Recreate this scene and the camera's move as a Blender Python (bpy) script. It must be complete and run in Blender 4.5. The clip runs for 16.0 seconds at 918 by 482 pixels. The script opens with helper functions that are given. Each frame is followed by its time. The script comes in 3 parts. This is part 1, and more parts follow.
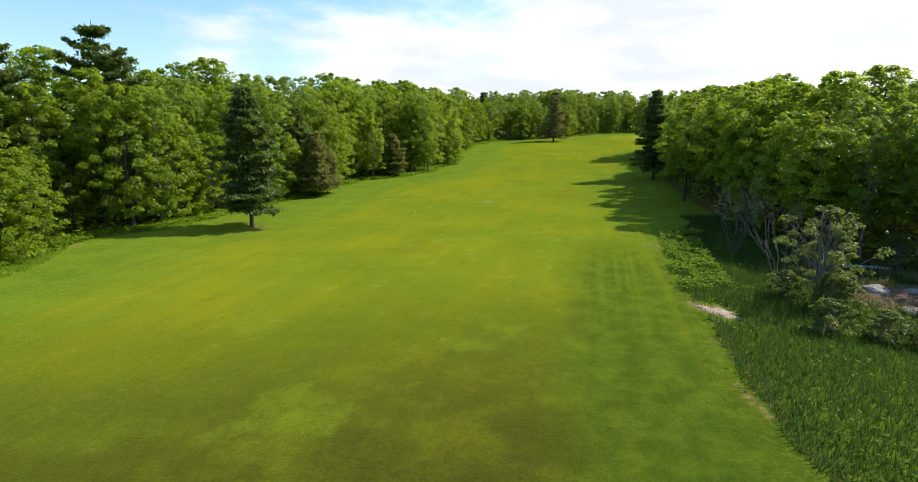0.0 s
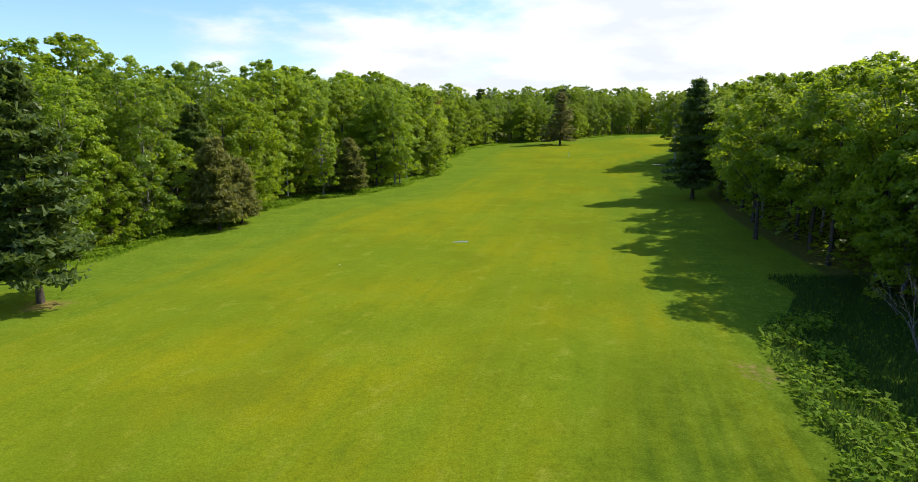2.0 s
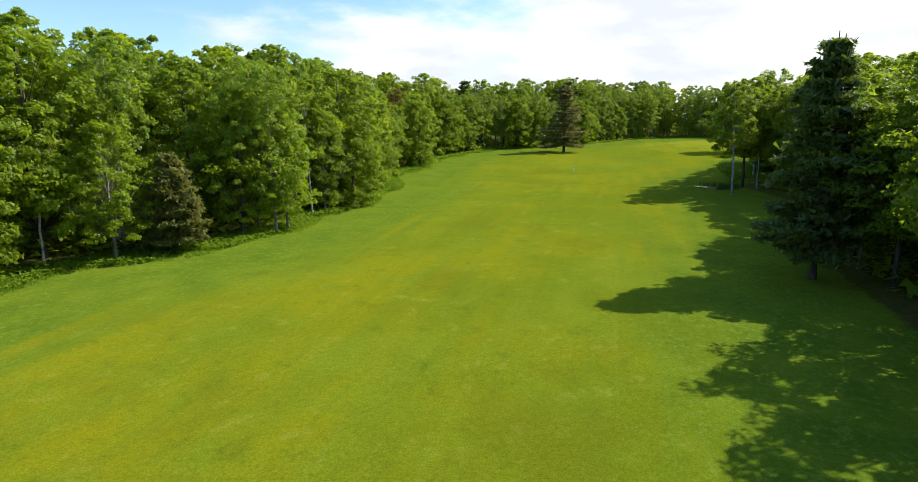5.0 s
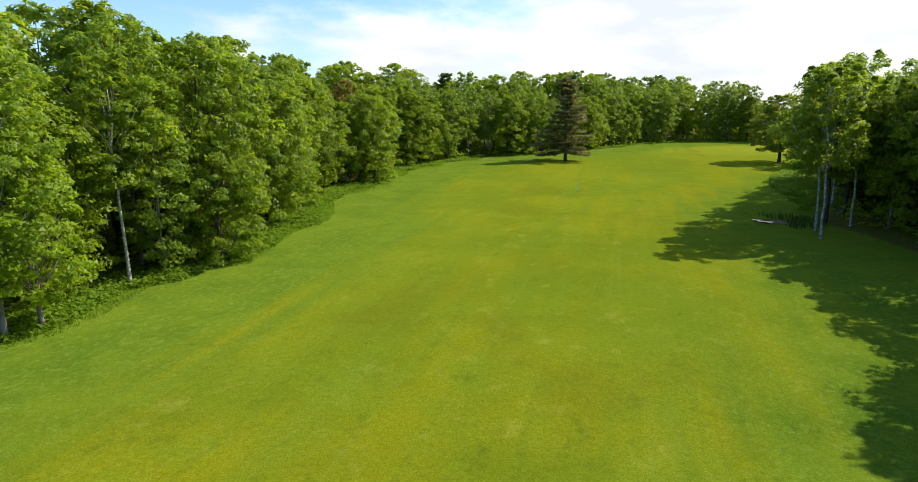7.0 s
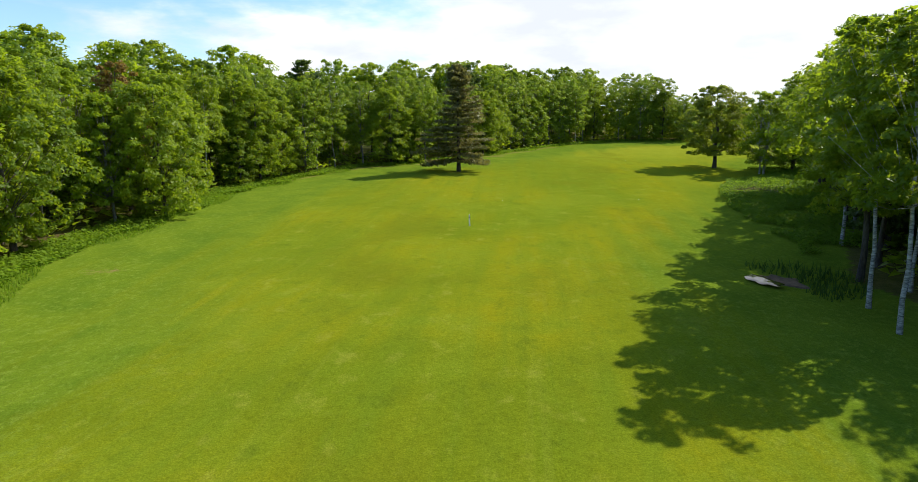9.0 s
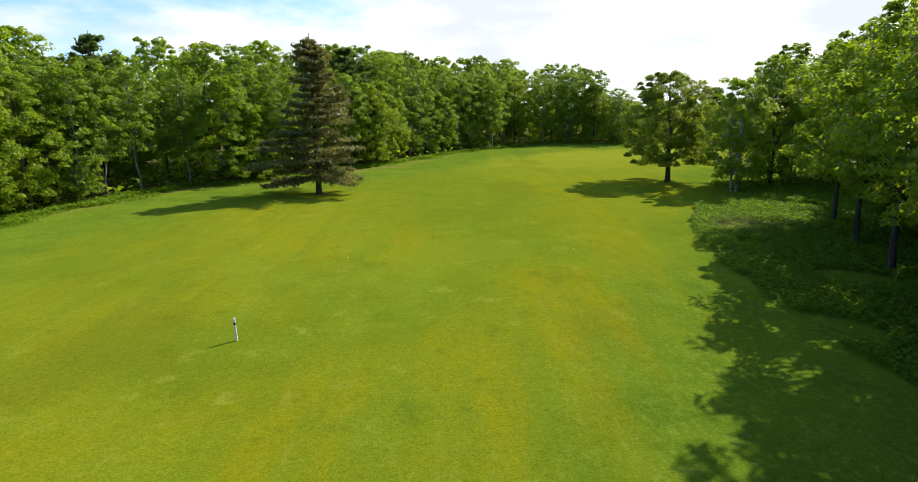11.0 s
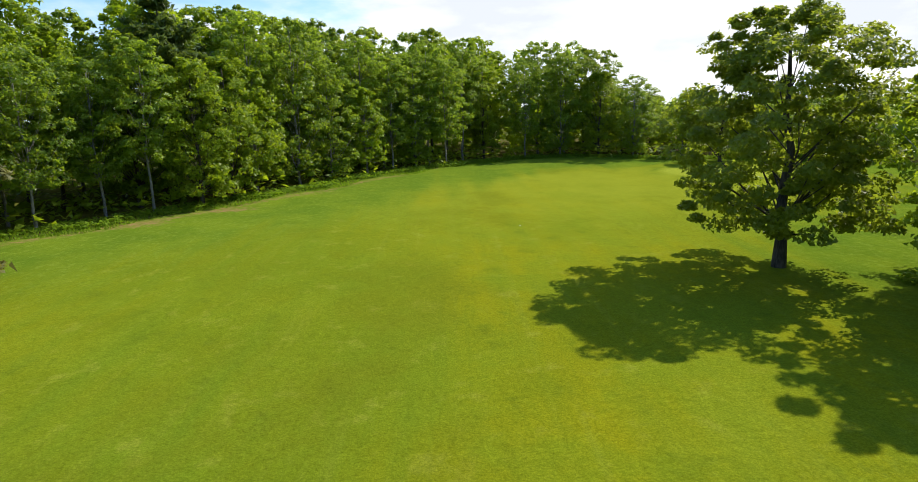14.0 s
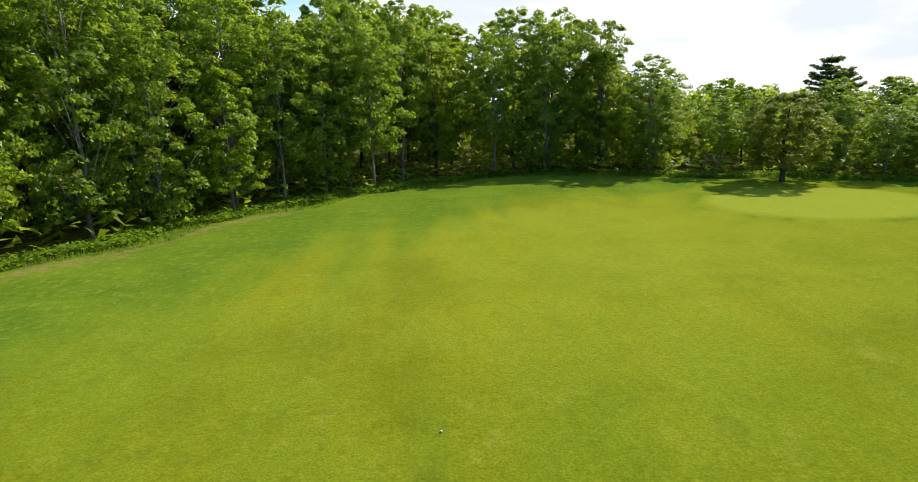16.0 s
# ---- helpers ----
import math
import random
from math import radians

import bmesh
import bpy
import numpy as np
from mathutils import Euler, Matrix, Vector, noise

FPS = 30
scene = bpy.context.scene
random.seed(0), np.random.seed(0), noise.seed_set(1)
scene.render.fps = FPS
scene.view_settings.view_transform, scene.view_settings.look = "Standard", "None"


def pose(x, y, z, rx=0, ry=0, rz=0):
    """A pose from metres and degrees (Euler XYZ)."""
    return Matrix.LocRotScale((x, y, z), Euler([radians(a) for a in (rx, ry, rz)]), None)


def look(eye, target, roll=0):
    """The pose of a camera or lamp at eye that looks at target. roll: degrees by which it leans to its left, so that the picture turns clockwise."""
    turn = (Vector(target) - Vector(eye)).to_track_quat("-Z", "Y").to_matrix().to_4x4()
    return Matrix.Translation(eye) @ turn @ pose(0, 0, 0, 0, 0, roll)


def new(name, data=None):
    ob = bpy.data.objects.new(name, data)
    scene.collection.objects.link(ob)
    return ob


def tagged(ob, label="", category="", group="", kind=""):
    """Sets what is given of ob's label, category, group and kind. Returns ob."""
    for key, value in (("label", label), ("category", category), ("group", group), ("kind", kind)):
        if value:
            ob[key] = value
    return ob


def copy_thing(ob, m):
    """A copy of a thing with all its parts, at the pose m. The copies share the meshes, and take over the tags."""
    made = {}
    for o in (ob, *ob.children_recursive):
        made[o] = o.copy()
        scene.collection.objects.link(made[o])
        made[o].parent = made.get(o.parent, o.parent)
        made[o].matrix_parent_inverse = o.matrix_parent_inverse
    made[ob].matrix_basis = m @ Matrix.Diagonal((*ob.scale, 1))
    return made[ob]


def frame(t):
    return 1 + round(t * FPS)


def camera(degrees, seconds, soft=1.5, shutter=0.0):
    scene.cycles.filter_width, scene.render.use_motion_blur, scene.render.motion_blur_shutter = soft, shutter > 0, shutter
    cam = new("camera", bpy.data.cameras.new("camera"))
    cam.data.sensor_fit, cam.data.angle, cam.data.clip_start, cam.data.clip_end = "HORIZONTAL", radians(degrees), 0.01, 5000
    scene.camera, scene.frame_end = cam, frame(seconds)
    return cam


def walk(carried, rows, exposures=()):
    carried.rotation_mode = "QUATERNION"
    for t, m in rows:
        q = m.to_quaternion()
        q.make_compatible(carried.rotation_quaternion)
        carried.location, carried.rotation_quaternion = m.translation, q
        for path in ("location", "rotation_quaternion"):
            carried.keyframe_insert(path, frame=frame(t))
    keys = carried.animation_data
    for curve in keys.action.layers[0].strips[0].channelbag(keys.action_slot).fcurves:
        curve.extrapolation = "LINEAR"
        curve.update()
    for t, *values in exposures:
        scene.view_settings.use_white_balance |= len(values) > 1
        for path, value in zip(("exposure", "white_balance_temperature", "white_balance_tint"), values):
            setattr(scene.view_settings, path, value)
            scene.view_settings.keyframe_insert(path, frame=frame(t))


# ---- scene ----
cam = camera(75.3, 16.0, soft=0.85)
METRES, EYE, TILT, LEAN, TURN = 218.75, 10.5, 1.4, -0.7, 0.0
ROWS = [
    (0.0, 0.0, 0.0, 0.0, -0.25, -12.66, 1.1),
    (0.5, 0.0043, 0.0295, -0.0008, -0.08, -12.64, 1.15),
    (1.0, 0.0091, 0.0602, -0.0016, 0.09, -12.63, 1.19),
    (1.5, 0.0144, 0.0914, -0.0024, 0.24, -12.6, 1.26),
    (2.0, 0.0203, 0.1218, -0.0034, 0.4, -12.57, 1.35),
    (2.5, 0.0265, 0.1514, -0.0045, 0.55, -12.54, 1.38),
    (3.0, 0.033, 0.1808, -0.0052, 0.7, -12.53, 1.41),
    (3.5, 0.0393, 0.2106, -0.0061, 0.87, -12.49, 1.46),
    (6.0, 0.0653, 0.3683, -0.0074, 1.46, -12.68, 0.91),
    (6.5, 0.0711, 0.4, -0.008, 1.59, -12.66, 0.94),
    (7.0, 0.0768, 0.4318, -0.0085, 1.7, -12.69, 0.92),
    (7.5, 0.0826, 0.4634, -0.0093, 1.56, -12.66, 1.01),
    (8.0, 0.0889, 0.4945, -0.0101, 0.12, -12.68, 1.11),
    (8.5, 0.0958, 0.525, -0.0109, -3.05, -12.78, 1.2),
    (9.0, 0.1037, 0.5551, -0.0117, -7.22, -12.88, 1.31),
    (9.5, 0.1132, 0.5842, -0.0127, -10.42, -12.96, 1.37),
    (12.0, 0.1816, 0.7264, -0.0174, -14.11, -13.01, 1.54),
    (12.5, 0.1954, 0.754, -0.0184, -14.05, -12.94, 1.61),
    (13.0, 0.2089, 0.782, -0.0194, -13.93, -12.88, 1.74),
    (13.5, 0.2213, 0.8101, -0.0202, -13.83, -12.84, 1.78),
    (14.0, 0.2334, 0.8386, -0.0212, -13.73, -12.79, 1.81),
    (14.5, 0.2454, 0.867, -0.0222, -13.61, -12.77, 1.83),
    (15.0, 0.257, 0.8955, -0.023, -13.51, -12.73, 1.93),
    (15.5, 0.2687, 0.9234, -0.0239, -13.64, -12.68, 2.05),
    (16.0, 0.2805, 0.9519, -0.0238, -15.41, -12.93, 1.95),
]
walk(cam, [(t, pose(0, 0, EYE, TILT, LEAN, TURN) @ pose(METRES * x, METRES * y, METRES * z, 90 + pitch, roll, yaw)) for t, x, y, z, yaw, pitch, roll in ROWS])

# world: sky with high cloud, brighter towards the sun
SUN = Vector((0.927 * math.cos(radians(44)), 0.375 * math.cos(radians(44)), math.sin(radians(44)))).normalized()
world = bpy.data.worlds.new("sky")
scene.world = world
world.use_nodes = True
wn, wl = world.node_tree.nodes, world.node_tree.links
wn.clear()
w_out = wn.new("ShaderNodeOutputWorld")
w_bg = wn.new("ShaderNodeBackground")
w_bg.inputs["Strength"].default_value = 0.12
w_sky = wn.new("ShaderNodeTexSky")
w_sky.sky_type = 'NISHITA'
w_sky.sun_disc = False
w_sky.sun_elevation = radians(44)
w_sky.sun_rotation = radians(68)
w_sky.air_density, w_sky.dust_density, w_sky.ozone_density = 1.0, 0.8, 1.4
w_tc = wn.new("ShaderNodeTexCoord")
w_map = wn.new("ShaderNodeMapping")
w_map.inputs["Scale"].default_value = (1.6, 1.6, 5.0)
w_map.inputs["Location"].default_value = (0.35, 0.1, 0.2)
w_noise = wn.new("ShaderNodeTexNoise")
w_noise.inputs["Scale"].default_value = 1.7
w_noise.inputs["Detail"].default_value = 9.0
w_noise.inputs["Roughness"].default_value = 0.56
w_dot = wn.new("ShaderNodeVectorMath")
w_dot.operation = 'DOT_PRODUCT'
w_dot.inputs[1].default_value = (0.86, 0.50, 0.0)
w_mad = wn.new("ShaderNodeMath")
w_mad.operation = 'MULTIPLY_ADD'
w_mad.inputs[1].default_value = 0.55
w_high = wn.new("ShaderNodeSeparateXYZ")
w_thin = wn.new("ShaderNodeMath")
w_thin.operation = 'MULTIPLY_ADD'
w_thin.inputs[1].default_value = -0.55
w_ramp = wn.new("ShaderNodeMapRange")
w_ramp.interpolation_type = 'SMOOTHSTEP'
w_ramp.inputs["From Min"].default_value = 0.50
w_ramp.inputs["From Max"].default_value = 0.70
w_mix = wn.new("ShaderNodeMix")
w_mix.data_type = 'RGBA'
w_belly = wn.new("ShaderNodeTexNoise")
w_belly.inputs["Scale"].default_value = 3.1
w_belly.inputs["Detail"].default_value = 6.0
w_shade = wn.new("ShaderNodeMapRange")
w_shade.inputs["From Min"].default_value = 0.38
w_shade.inputs["From Max"].default_value = 0.58
w_cloud = wn.new("ShaderNodeMix")
w_cloud.data_type = 'RGBA'
w_cloud.inputs["A"].default_value = (6.0, 6.35, 7.0, 1)
w_cloud.inputs["B"].default_value = (8.0, 8.1, 8.3, 1)
w_tint = wn.new("ShaderNodeMix")
w_tint.data_type = 'RGBA'
w_tint.blend_type = 'MULTIPLY'
w_tint.inputs["Factor"].default_value = 1.0
w_tint.inputs["B"].default_value = (1.10, 1.32, 1.60, 1)
wl.new(w_tc.outputs["Generated"], w_map.inputs["Vector"])
wl.new(w_map.outputs["Vector"], w_noise.inputs["Vector"])
wl.new(w_map.outputs["Vector"], w_belly.inputs["Vector"])
wl.new(w_belly.outputs["Fac"], w_shade.inputs["Value"])
wl.new(w_shade.outputs["Result"], w_cloud.inputs["Factor"])
wl.new(w_cloud.outputs["Result"], w_mix.inputs["B"])
wl.new(w_tc.outputs["Generated"], w_dot.inputs[0])
wl.new(w_dot.outputs["Value"], w_mad.inputs[0])
wl.new(w_noise.outputs["Fac"], w_mad.inputs[2])
wl.new(w_tc.outputs["Generated"], w_high.inputs["Vector"])
wl.new(w_high.outputs["Z"], w_thin.inputs[0])
wl.new(w_mad.outputs["Value"], w_thin.inputs[2])
wl.new(w_thin.outputs["Value"], w_ramp.inputs["Value"])
wl.new(w_ramp.outputs["Result"], w_mix.inputs["Factor"])
wl.new(w_sky.outputs["Color"], w_tint.inputs["A"])
wl.new(w_tint.outputs["Result"], w_mix.inputs["A"])
wl.new(w_mix.outputs["Result"], w_bg.inputs["Color"])
wl.new(w_bg.outputs["Background"], w_out.inputs["Surface"])

sun_data = bpy.data.lights.new("sun", 'SUN')
sun_data.energy = 5.0
sun_data.angle = radians(0.6)
sun_data.color = (1.0, 0.93, 0.80)
sun = new("sun", sun_data)
sun.matrix_world = look(SUN * 300, (0, 0, 0))
scene.view_settings.exposure = 0.3

# ---- materials ----


def material(name):
    mat = bpy.data.materials.new(name)
    mat.use_nodes = True
    nt = mat.node_tree
    nt.nodes.clear()
    out = nt.nodes.new("ShaderNodeOutputMaterial")
    return mat, nt, out


def noise_node(nt, scale, detail=4.0, rough=0.55, coord=None):
    n = nt.nodes.new("ShaderNodeTexNoise")
    n.inputs["Scale"].default_value = scale
    n.inputs["Detail"].default_value = detail
    n.inputs["Roughness"].default_value = rough
    if coord is not None:
        nt.links.new(coord, n.inputs["Vector"])
    return n.outputs["Fac"]


def mixed(nt, fac, a, b, blend='MIX'):
    m = nt.nodes.new("ShaderNodeMix")
    m.data_type = 'RGBA'
    m.blend_type = blend
    for key, value in (("Factor", fac), ("A", a), ("B", b)):
        if isinstance(value, (int, float)):
            m.inputs[key].default_value = value
        elif isinstance(value, tuple):
            m.inputs[key].default_value = (*value, 1) if len(value) == 3 else value
        else:
            nt.links.new(value, m.inputs[key])
    return m.outputs["Result"]


def ranged(nt, value, a, b, c=0.0, d=1.0, kind='SMOOTHSTEP'):
    m = nt.nodes.new("ShaderNodeMapRange")
    m.interpolation_type = kind
    nt.links.new(value, m.inputs["Value"])
    for key, v in (("From Min", a), ("From Max", b), ("To Min", c), ("To Max", d)):
        m.inputs[key].default_value = v
    return m.outputs["Result"]


def maths(nt, op, a, b):
    m = nt.nodes.new("ShaderNodeMath")
    m.operation = op
    for i, v in enumerate((a, b)):
        if isinstance(v, (int, float)):
            m.inputs[i].default_value = v
        else:
            nt.links.new(v, m.inputs[i])
    return m.outputs["Value"]


def bumped(nt, height, strength, distance):
    b = nt.nodes.new("ShaderNodeBump")
    b.inputs["Strength"].default_value = strength
    b.inputs["Distance"].default_value = distance
    nt.links.new(height, b.inputs["Height"])
    return b.outputs["Normal"]


def foliage(name, low, high, through_colour, translucence=0.4, rough=0.5, gloss=0.3):
    """Leaves: colour varies from tree to tree and from leaf to leaf; some light passes through."""
    mat, nt, out = material(name)
    info = nt.nodes.new("ShaderNodeObjectInfo")
    geo = nt.nodes.new("ShaderNodeNewGeometry")
    fac = maths(nt, 'ADD', maths(nt, 'MULTIPLY', info.outputs["Random"], 0.62), maths(nt, 'MULTIPLY', geo.outputs["Random Per Island"], 0.38))
    col = mixed(nt, fac, low, high)
    p = nt.nodes.new("ShaderNodeBsdfPrincipled")
    p.inputs["Roughness"].default_value = rough
    p.inputs["Specular IOR Level"].default_value = gloss
    nt.links.new(col, p.inputs["Base Color"])
    tr = nt.nodes.new("ShaderNodeBsdfTranslucent")
    nt.links.new(mixed(nt, fac, tuple(c * 0.75 for c in through_colour), through_colour), tr.inputs["Color"])
    mx = nt.nodes.new("ShaderNodeMixShader")
    mx.inputs["Fac"].default_value = translucence
    nt.links.new(p.outputs["BSDF"], mx.inputs[1])
    nt.links.new(tr.outputs["BSDF"], mx.inputs[2])
    nt.links.new(mx.outputs["Shader"], out.inputs["Surface"])
    return mat


def rough_surface(name, a, b, scale, rough=0.9, bump=0.5, bump_size=0.02, stretch=(1, 1, 1)):
    mat, nt, out = material(name)
    tc = nt.nodes.new("ShaderNodeTexCoord")
    mp = nt.nodes.new("ShaderNodeMapping")
    mp.inputs["Scale"].default_value = stretch
    nt.links.new(tc.outputs["Object"], mp.inputs["Vector"])
    big = noise_node(nt, scale * 0.25, 3, 0.5, mp.outputs["Vector"])
    fine = noise_node(nt, scale, 6, 0.65, mp.outputs["Vector"])
    fac = ranged(nt, maths(nt, 'ADD', maths(nt, 'MULTIPLY', big, 0.45), maths(nt, 'MULTIPLY', fine, 0.55)), 0.35, 0.65)
    p = nt.nodes.new("ShaderNodeBsdfPrincipled")
    p.inputs["Roughness"].default_value = rough
    nt.links.new(mixed(nt, fac, a, b), p.inputs["Base Color"])
    nt.links.new(bumped(nt, fine, bump, bump_size), p.inputs["Normal"])
    nt.links.new(p.outputs["BSDF"], out.inputs["Surface"])
    return mat


LEAF = foliage("maple_leaf", (0.088, 0.150, 0.012), (0.232, 0.305, 0.018), (0.48, 0.62, 0.018), 0.50)
LEAF_YELLOW = foliage("young_leaf", (0.160, 0.240, 0.010), (0.23, 0.33, 0.014), (0.48, 0.62, 0.014), 0.48)
LEAF_ASPEN = foliage("aspen_leaf", (0.082, 0.148, 0.018), (0.212, 0.292, 0.028), (0.45, 0.60, 0.03), 0.50, 0.42)
LEAF_OAK = foliage("oak_leaf", (0.110, 0.145, 0.012), (0.175, 0.210, 0.018), (0.42, 0.50, 0.03), 0.50)
LEAF_RUST = foliage("rust_leaf", (0.19, 0.12, 0.025), (0.28, 0.17, 0.04), (0.42, 0.30, 0.04), 0.40)
NEEDLE = foliage("pine_needle", (0.066, 0.112, 0.028), (0.125, 0.172, 0.042), (0.20, 0.28, 0.03), 0.40, 0.5)
NEEDLE_BROWN = foliage("tan_pine_needle", (0.070, 0.108, 0.032), (0.200, 0.188, 0.066), (0.28, 0.26, 0.05), 0.42, 0.5)
CEDAR = foliage("cedar_needle", (0.150, 0.172, 0.045), (0.235, 0.225, 0.065), (0.36, 0.36, 0.06), 0.50, 0.55)
LEAF_WILLOW = foliage("willow_leaf", (0.078, 0.118, 0.022), (0.160, 0.205, 0.042), (0.32, 0.40, 0.05), 0.45)
GRASS_TALL = foliage("tall_grass_blade", (0.028, 0.066, 0.013), (0.064, 0.116, 0.022), (0.11, 0.20, 0.03), 0.35, 0.7, 0.1)
FERN = foliage("fern_frond", (0.100, 0.180, 0.014), (0.180, 0.270, 0.020), (0.32, 0.50, 0.02), 0.42, 0.7, 0.08)
BARK = rough_surface("brown_bark", (0.035, 0.027, 0.020), (0.11, 0.09, 0.07), 14.0, 0.95, 0.8, 0.03, (1, 1, 0.2))
BARK_GREY = rough_surface("grey_bark", (0.10, 0.09, 0.075), (0.27, 0.25, 0.21), 10.0, 0.9, 0.5, 0.02, (1, 1, 0.4))
BARK_BIRCH = rough_surface("birch_bark", (0.10, 0.095, 0.085), (0.58, 0.56, 0.50), 9.0, 0.75, 0.3, 0.01, (0.5, 0.5, 2.2))
BARK_DEAD = rough_surface("dead_wood", (0.07, 0.065, 0.06), (0.18, 0.165, 0.15), 12.0, 0.9, 0.5, 0.02, (1, 1, 0.3))
ROCK = rough_surface("grey_rock", (0.14, 0.12, 0.10), (0.34, 0.30, 0.26), 5.0, 0.9, 0.7, 0.05)
SAND = rough_surface("pale_sand", (0.22, 0.17, 0.10), (0.40, 0.31, 0.20), 6.0, 0.95, 0.5, 0.03)
WHITE = rough_surface("white_paint", (0.70, 0.70, 0.68), (0.82, 0.82, 0.80), 12.0, 0.5, 0.1, 0.003)
RED = rough_surface("red_paint", (0.40, 0.03, 0.02), (0.50, 0.05, 0.03), 12.0, 0.5, 0.1, 0.003)
GREY_METAL = rough_surface("weathered_metal", (0.40, 0.42, 0.46), (0.60, 0.62, 0.66), 8.0, 0.45, 0.1, 0.003)


def grass_material():
    """Mown turf with yellowed patches, darker rough, mowing lanes, needle and leaf litter under the trees."""
    mat, nt, out = material("turf")
    tc = nt.nodes.new("ShaderNodeTexCoord")
    at = {}
    for key in ("wood", "rough", "green", "worn", "start_dark", "sun_glow", "lush"):
        a = nt.nodes.new("ShaderNodeAttribute")
        a.attribute_name = key
        at[key] = a.outputs["Fac"]
    pos = tc.outputs["Object"]
    lane_map = nt.nodes.new("ShaderNodeMapping")
    lane_map.inputs["Scale"].default_value = (1.0, 0.09, 1.0)
    lane_turn = nt.nodes.new("ShaderNodeMapping")
    lane_turn.inputs["Rotation"].default_value = (0, 0, radians(13))
    nt.links.new(pos, lane_turn.inputs["Vector"])
    nt.links.new(lane_turn.outputs["Vector"], lane_map.inputs["Vector"])
    dab_map = nt.nodes.new("ShaderNodeMapping")
    dab_map.inputs["Scale"].default_value = (0.8, 0.6, 1.0)
    nt.links.new(lane_turn.outputs["Vector"], dab_map.inputs["Vector"])
    dab = noise_node(nt, 0.95, 5, 0.62, dab_map.outputs["Vector"])
    broad = noise_node(nt, 0.075, 4, 0.55, pos)
    patch = noise_node(nt, 0.30, 4, 0.6, pos)
    fine = noise_node(nt, 2.2, 5, 0.65, pos)
    grain = noise_node(nt, 14.0, 5, 0.7, pos)
    lane = noise_node(nt, 0.55, 3, 0.5, lane_map.outputs["Vector"])
    base = mixed(nt, ranged(nt, broad, 0.38, 0.60), (0.114, 0.150, 0.007), (0.180, 0.184, 0.006))
    base = mixed(nt, ranged(nt, patch, 0.40, 0.70, 0.0, 0.60), base, (0.118, 0.176, 0.010))
    base = mixed(nt, ranged(nt, fine, 0.58, 0.78, 0.0, 0.30), base, (0.220, 0.236, 0.028))
    base = mixed(nt, ranged(nt, lane, 0.36, 0.66, 0.0, 0.42), base, (0.098, 0.158, 0.010))
    track_map = nt.nodes.new("ShaderNodeMapping")
    track_map.inputs["Scale"].default_value = (1.0, 0.02, 1.0)
    nt.links.new(lane_turn.outputs["Vector"], track_map.inputs["Vector"])
    track = noise_node(nt, 1.6, 3, 0.6, track_map.outputs["Vector"])
    base = mixed(nt, ranged(nt, track, 0.54, 0.74, 0.0, 0.24), base, (0.182, 0.215, 0.022))
    base = mixed(nt, ranged(nt, track, 0.46, 0.28, 0.0, 0.24), base, (0.076, 0.129, 0.009))
    base = mixed(nt, ranged(nt, dab, 0.55, 0.74, 0.0, 0.50), base, (0.235, 0.250, 0.030))
    base = mixed(nt, ranged(nt, dab, 0.45, 0.28, 0.0, 0.55), base, (0.075, 0.112, 0.008))
    base = mixed(nt, maths(nt, 'MULTIPLY', at["sun_glow"], ranged(nt, patch, 0.2, 0.7, 0.45, 0.95)), base, (0.212, 0.236, 0.018))
    base = mixed(nt, maths(nt, 'MULTIPLY', at["start_dark"], ranged(nt, patch, 0.25, 0.6, 0.55, 1.0)), base, (0.042, 0.045, 0.007))
    olive = noise_node(nt, 0.13, 5, 0.65, dab_map.outputs["Vector"])
    base = mixed(nt, ranged(nt, olive, 0.52, 0.66, 0.0, 0.55), base, (0.112, 0.128, 0.007))
    base = mixed(nt, ranged(nt, olive, 0.46, 0.34, 0.0, 0.50), base, (0.150, 0.196, 0.012))
    roughish = mixed(nt, ranged(nt, patch, 0.3, 0.7), (0.064, 0.124, 0.010), (0.110, 0.168, 0.012))
    edge = maths(nt, 'ADD', at["rough"], maths(nt, 'MULTIPLY', maths(nt, 'SUBTRACT', lane, 0.5), 0.9))
    base = mixed(nt, ranged(nt, edge, 0.25, 0.85), base, roughish)
    base = mixed(nt, maths(nt, 'MULTIPLY', at["lush"], ranged(nt, track, 0.30, 0.60, 0.55, 1.0)), base, mixed(nt, ranged(nt, dab, 0.35, 0.65), (0.030, 0.064, 0.006), (0.064, 0.108, 0.009)))
    weed = maths(nt, 'MULTIPLY', at["rough"], ranged(nt, noise_node(nt, 3.6, 5, 0.7, dab_map.outputs["Vector"]), 0.50, 0.64, 0.0, 0.70))
    base = mixed(nt, weed, base, (0.155, 0.220, 0.026))
    base = mixed(nt, ranged(nt, at["green"], 0.45, 0.55), base, mixed(nt, fine, (0.215, 0.250, 0.022), (0.240, 0.275, 0.030)))
    worn = maths(nt, 'ADD', at["worn"], maths(nt, 'MULTIPLY', maths(nt, 'SUBTRACT', fine, 0.5), 1.0))
    base = mixed(nt, ranged(nt, worn, 0.4, 0.8), base, mixed(nt, fine, (0.17, 0.105, 0.045), (0.26, 0.17, 0.08)))
    litter = mixed(nt, ranged(nt, fine, 0.3, 0.7), (0.035, 0.028, 0.016), (0.085, 0.065, 0.035))
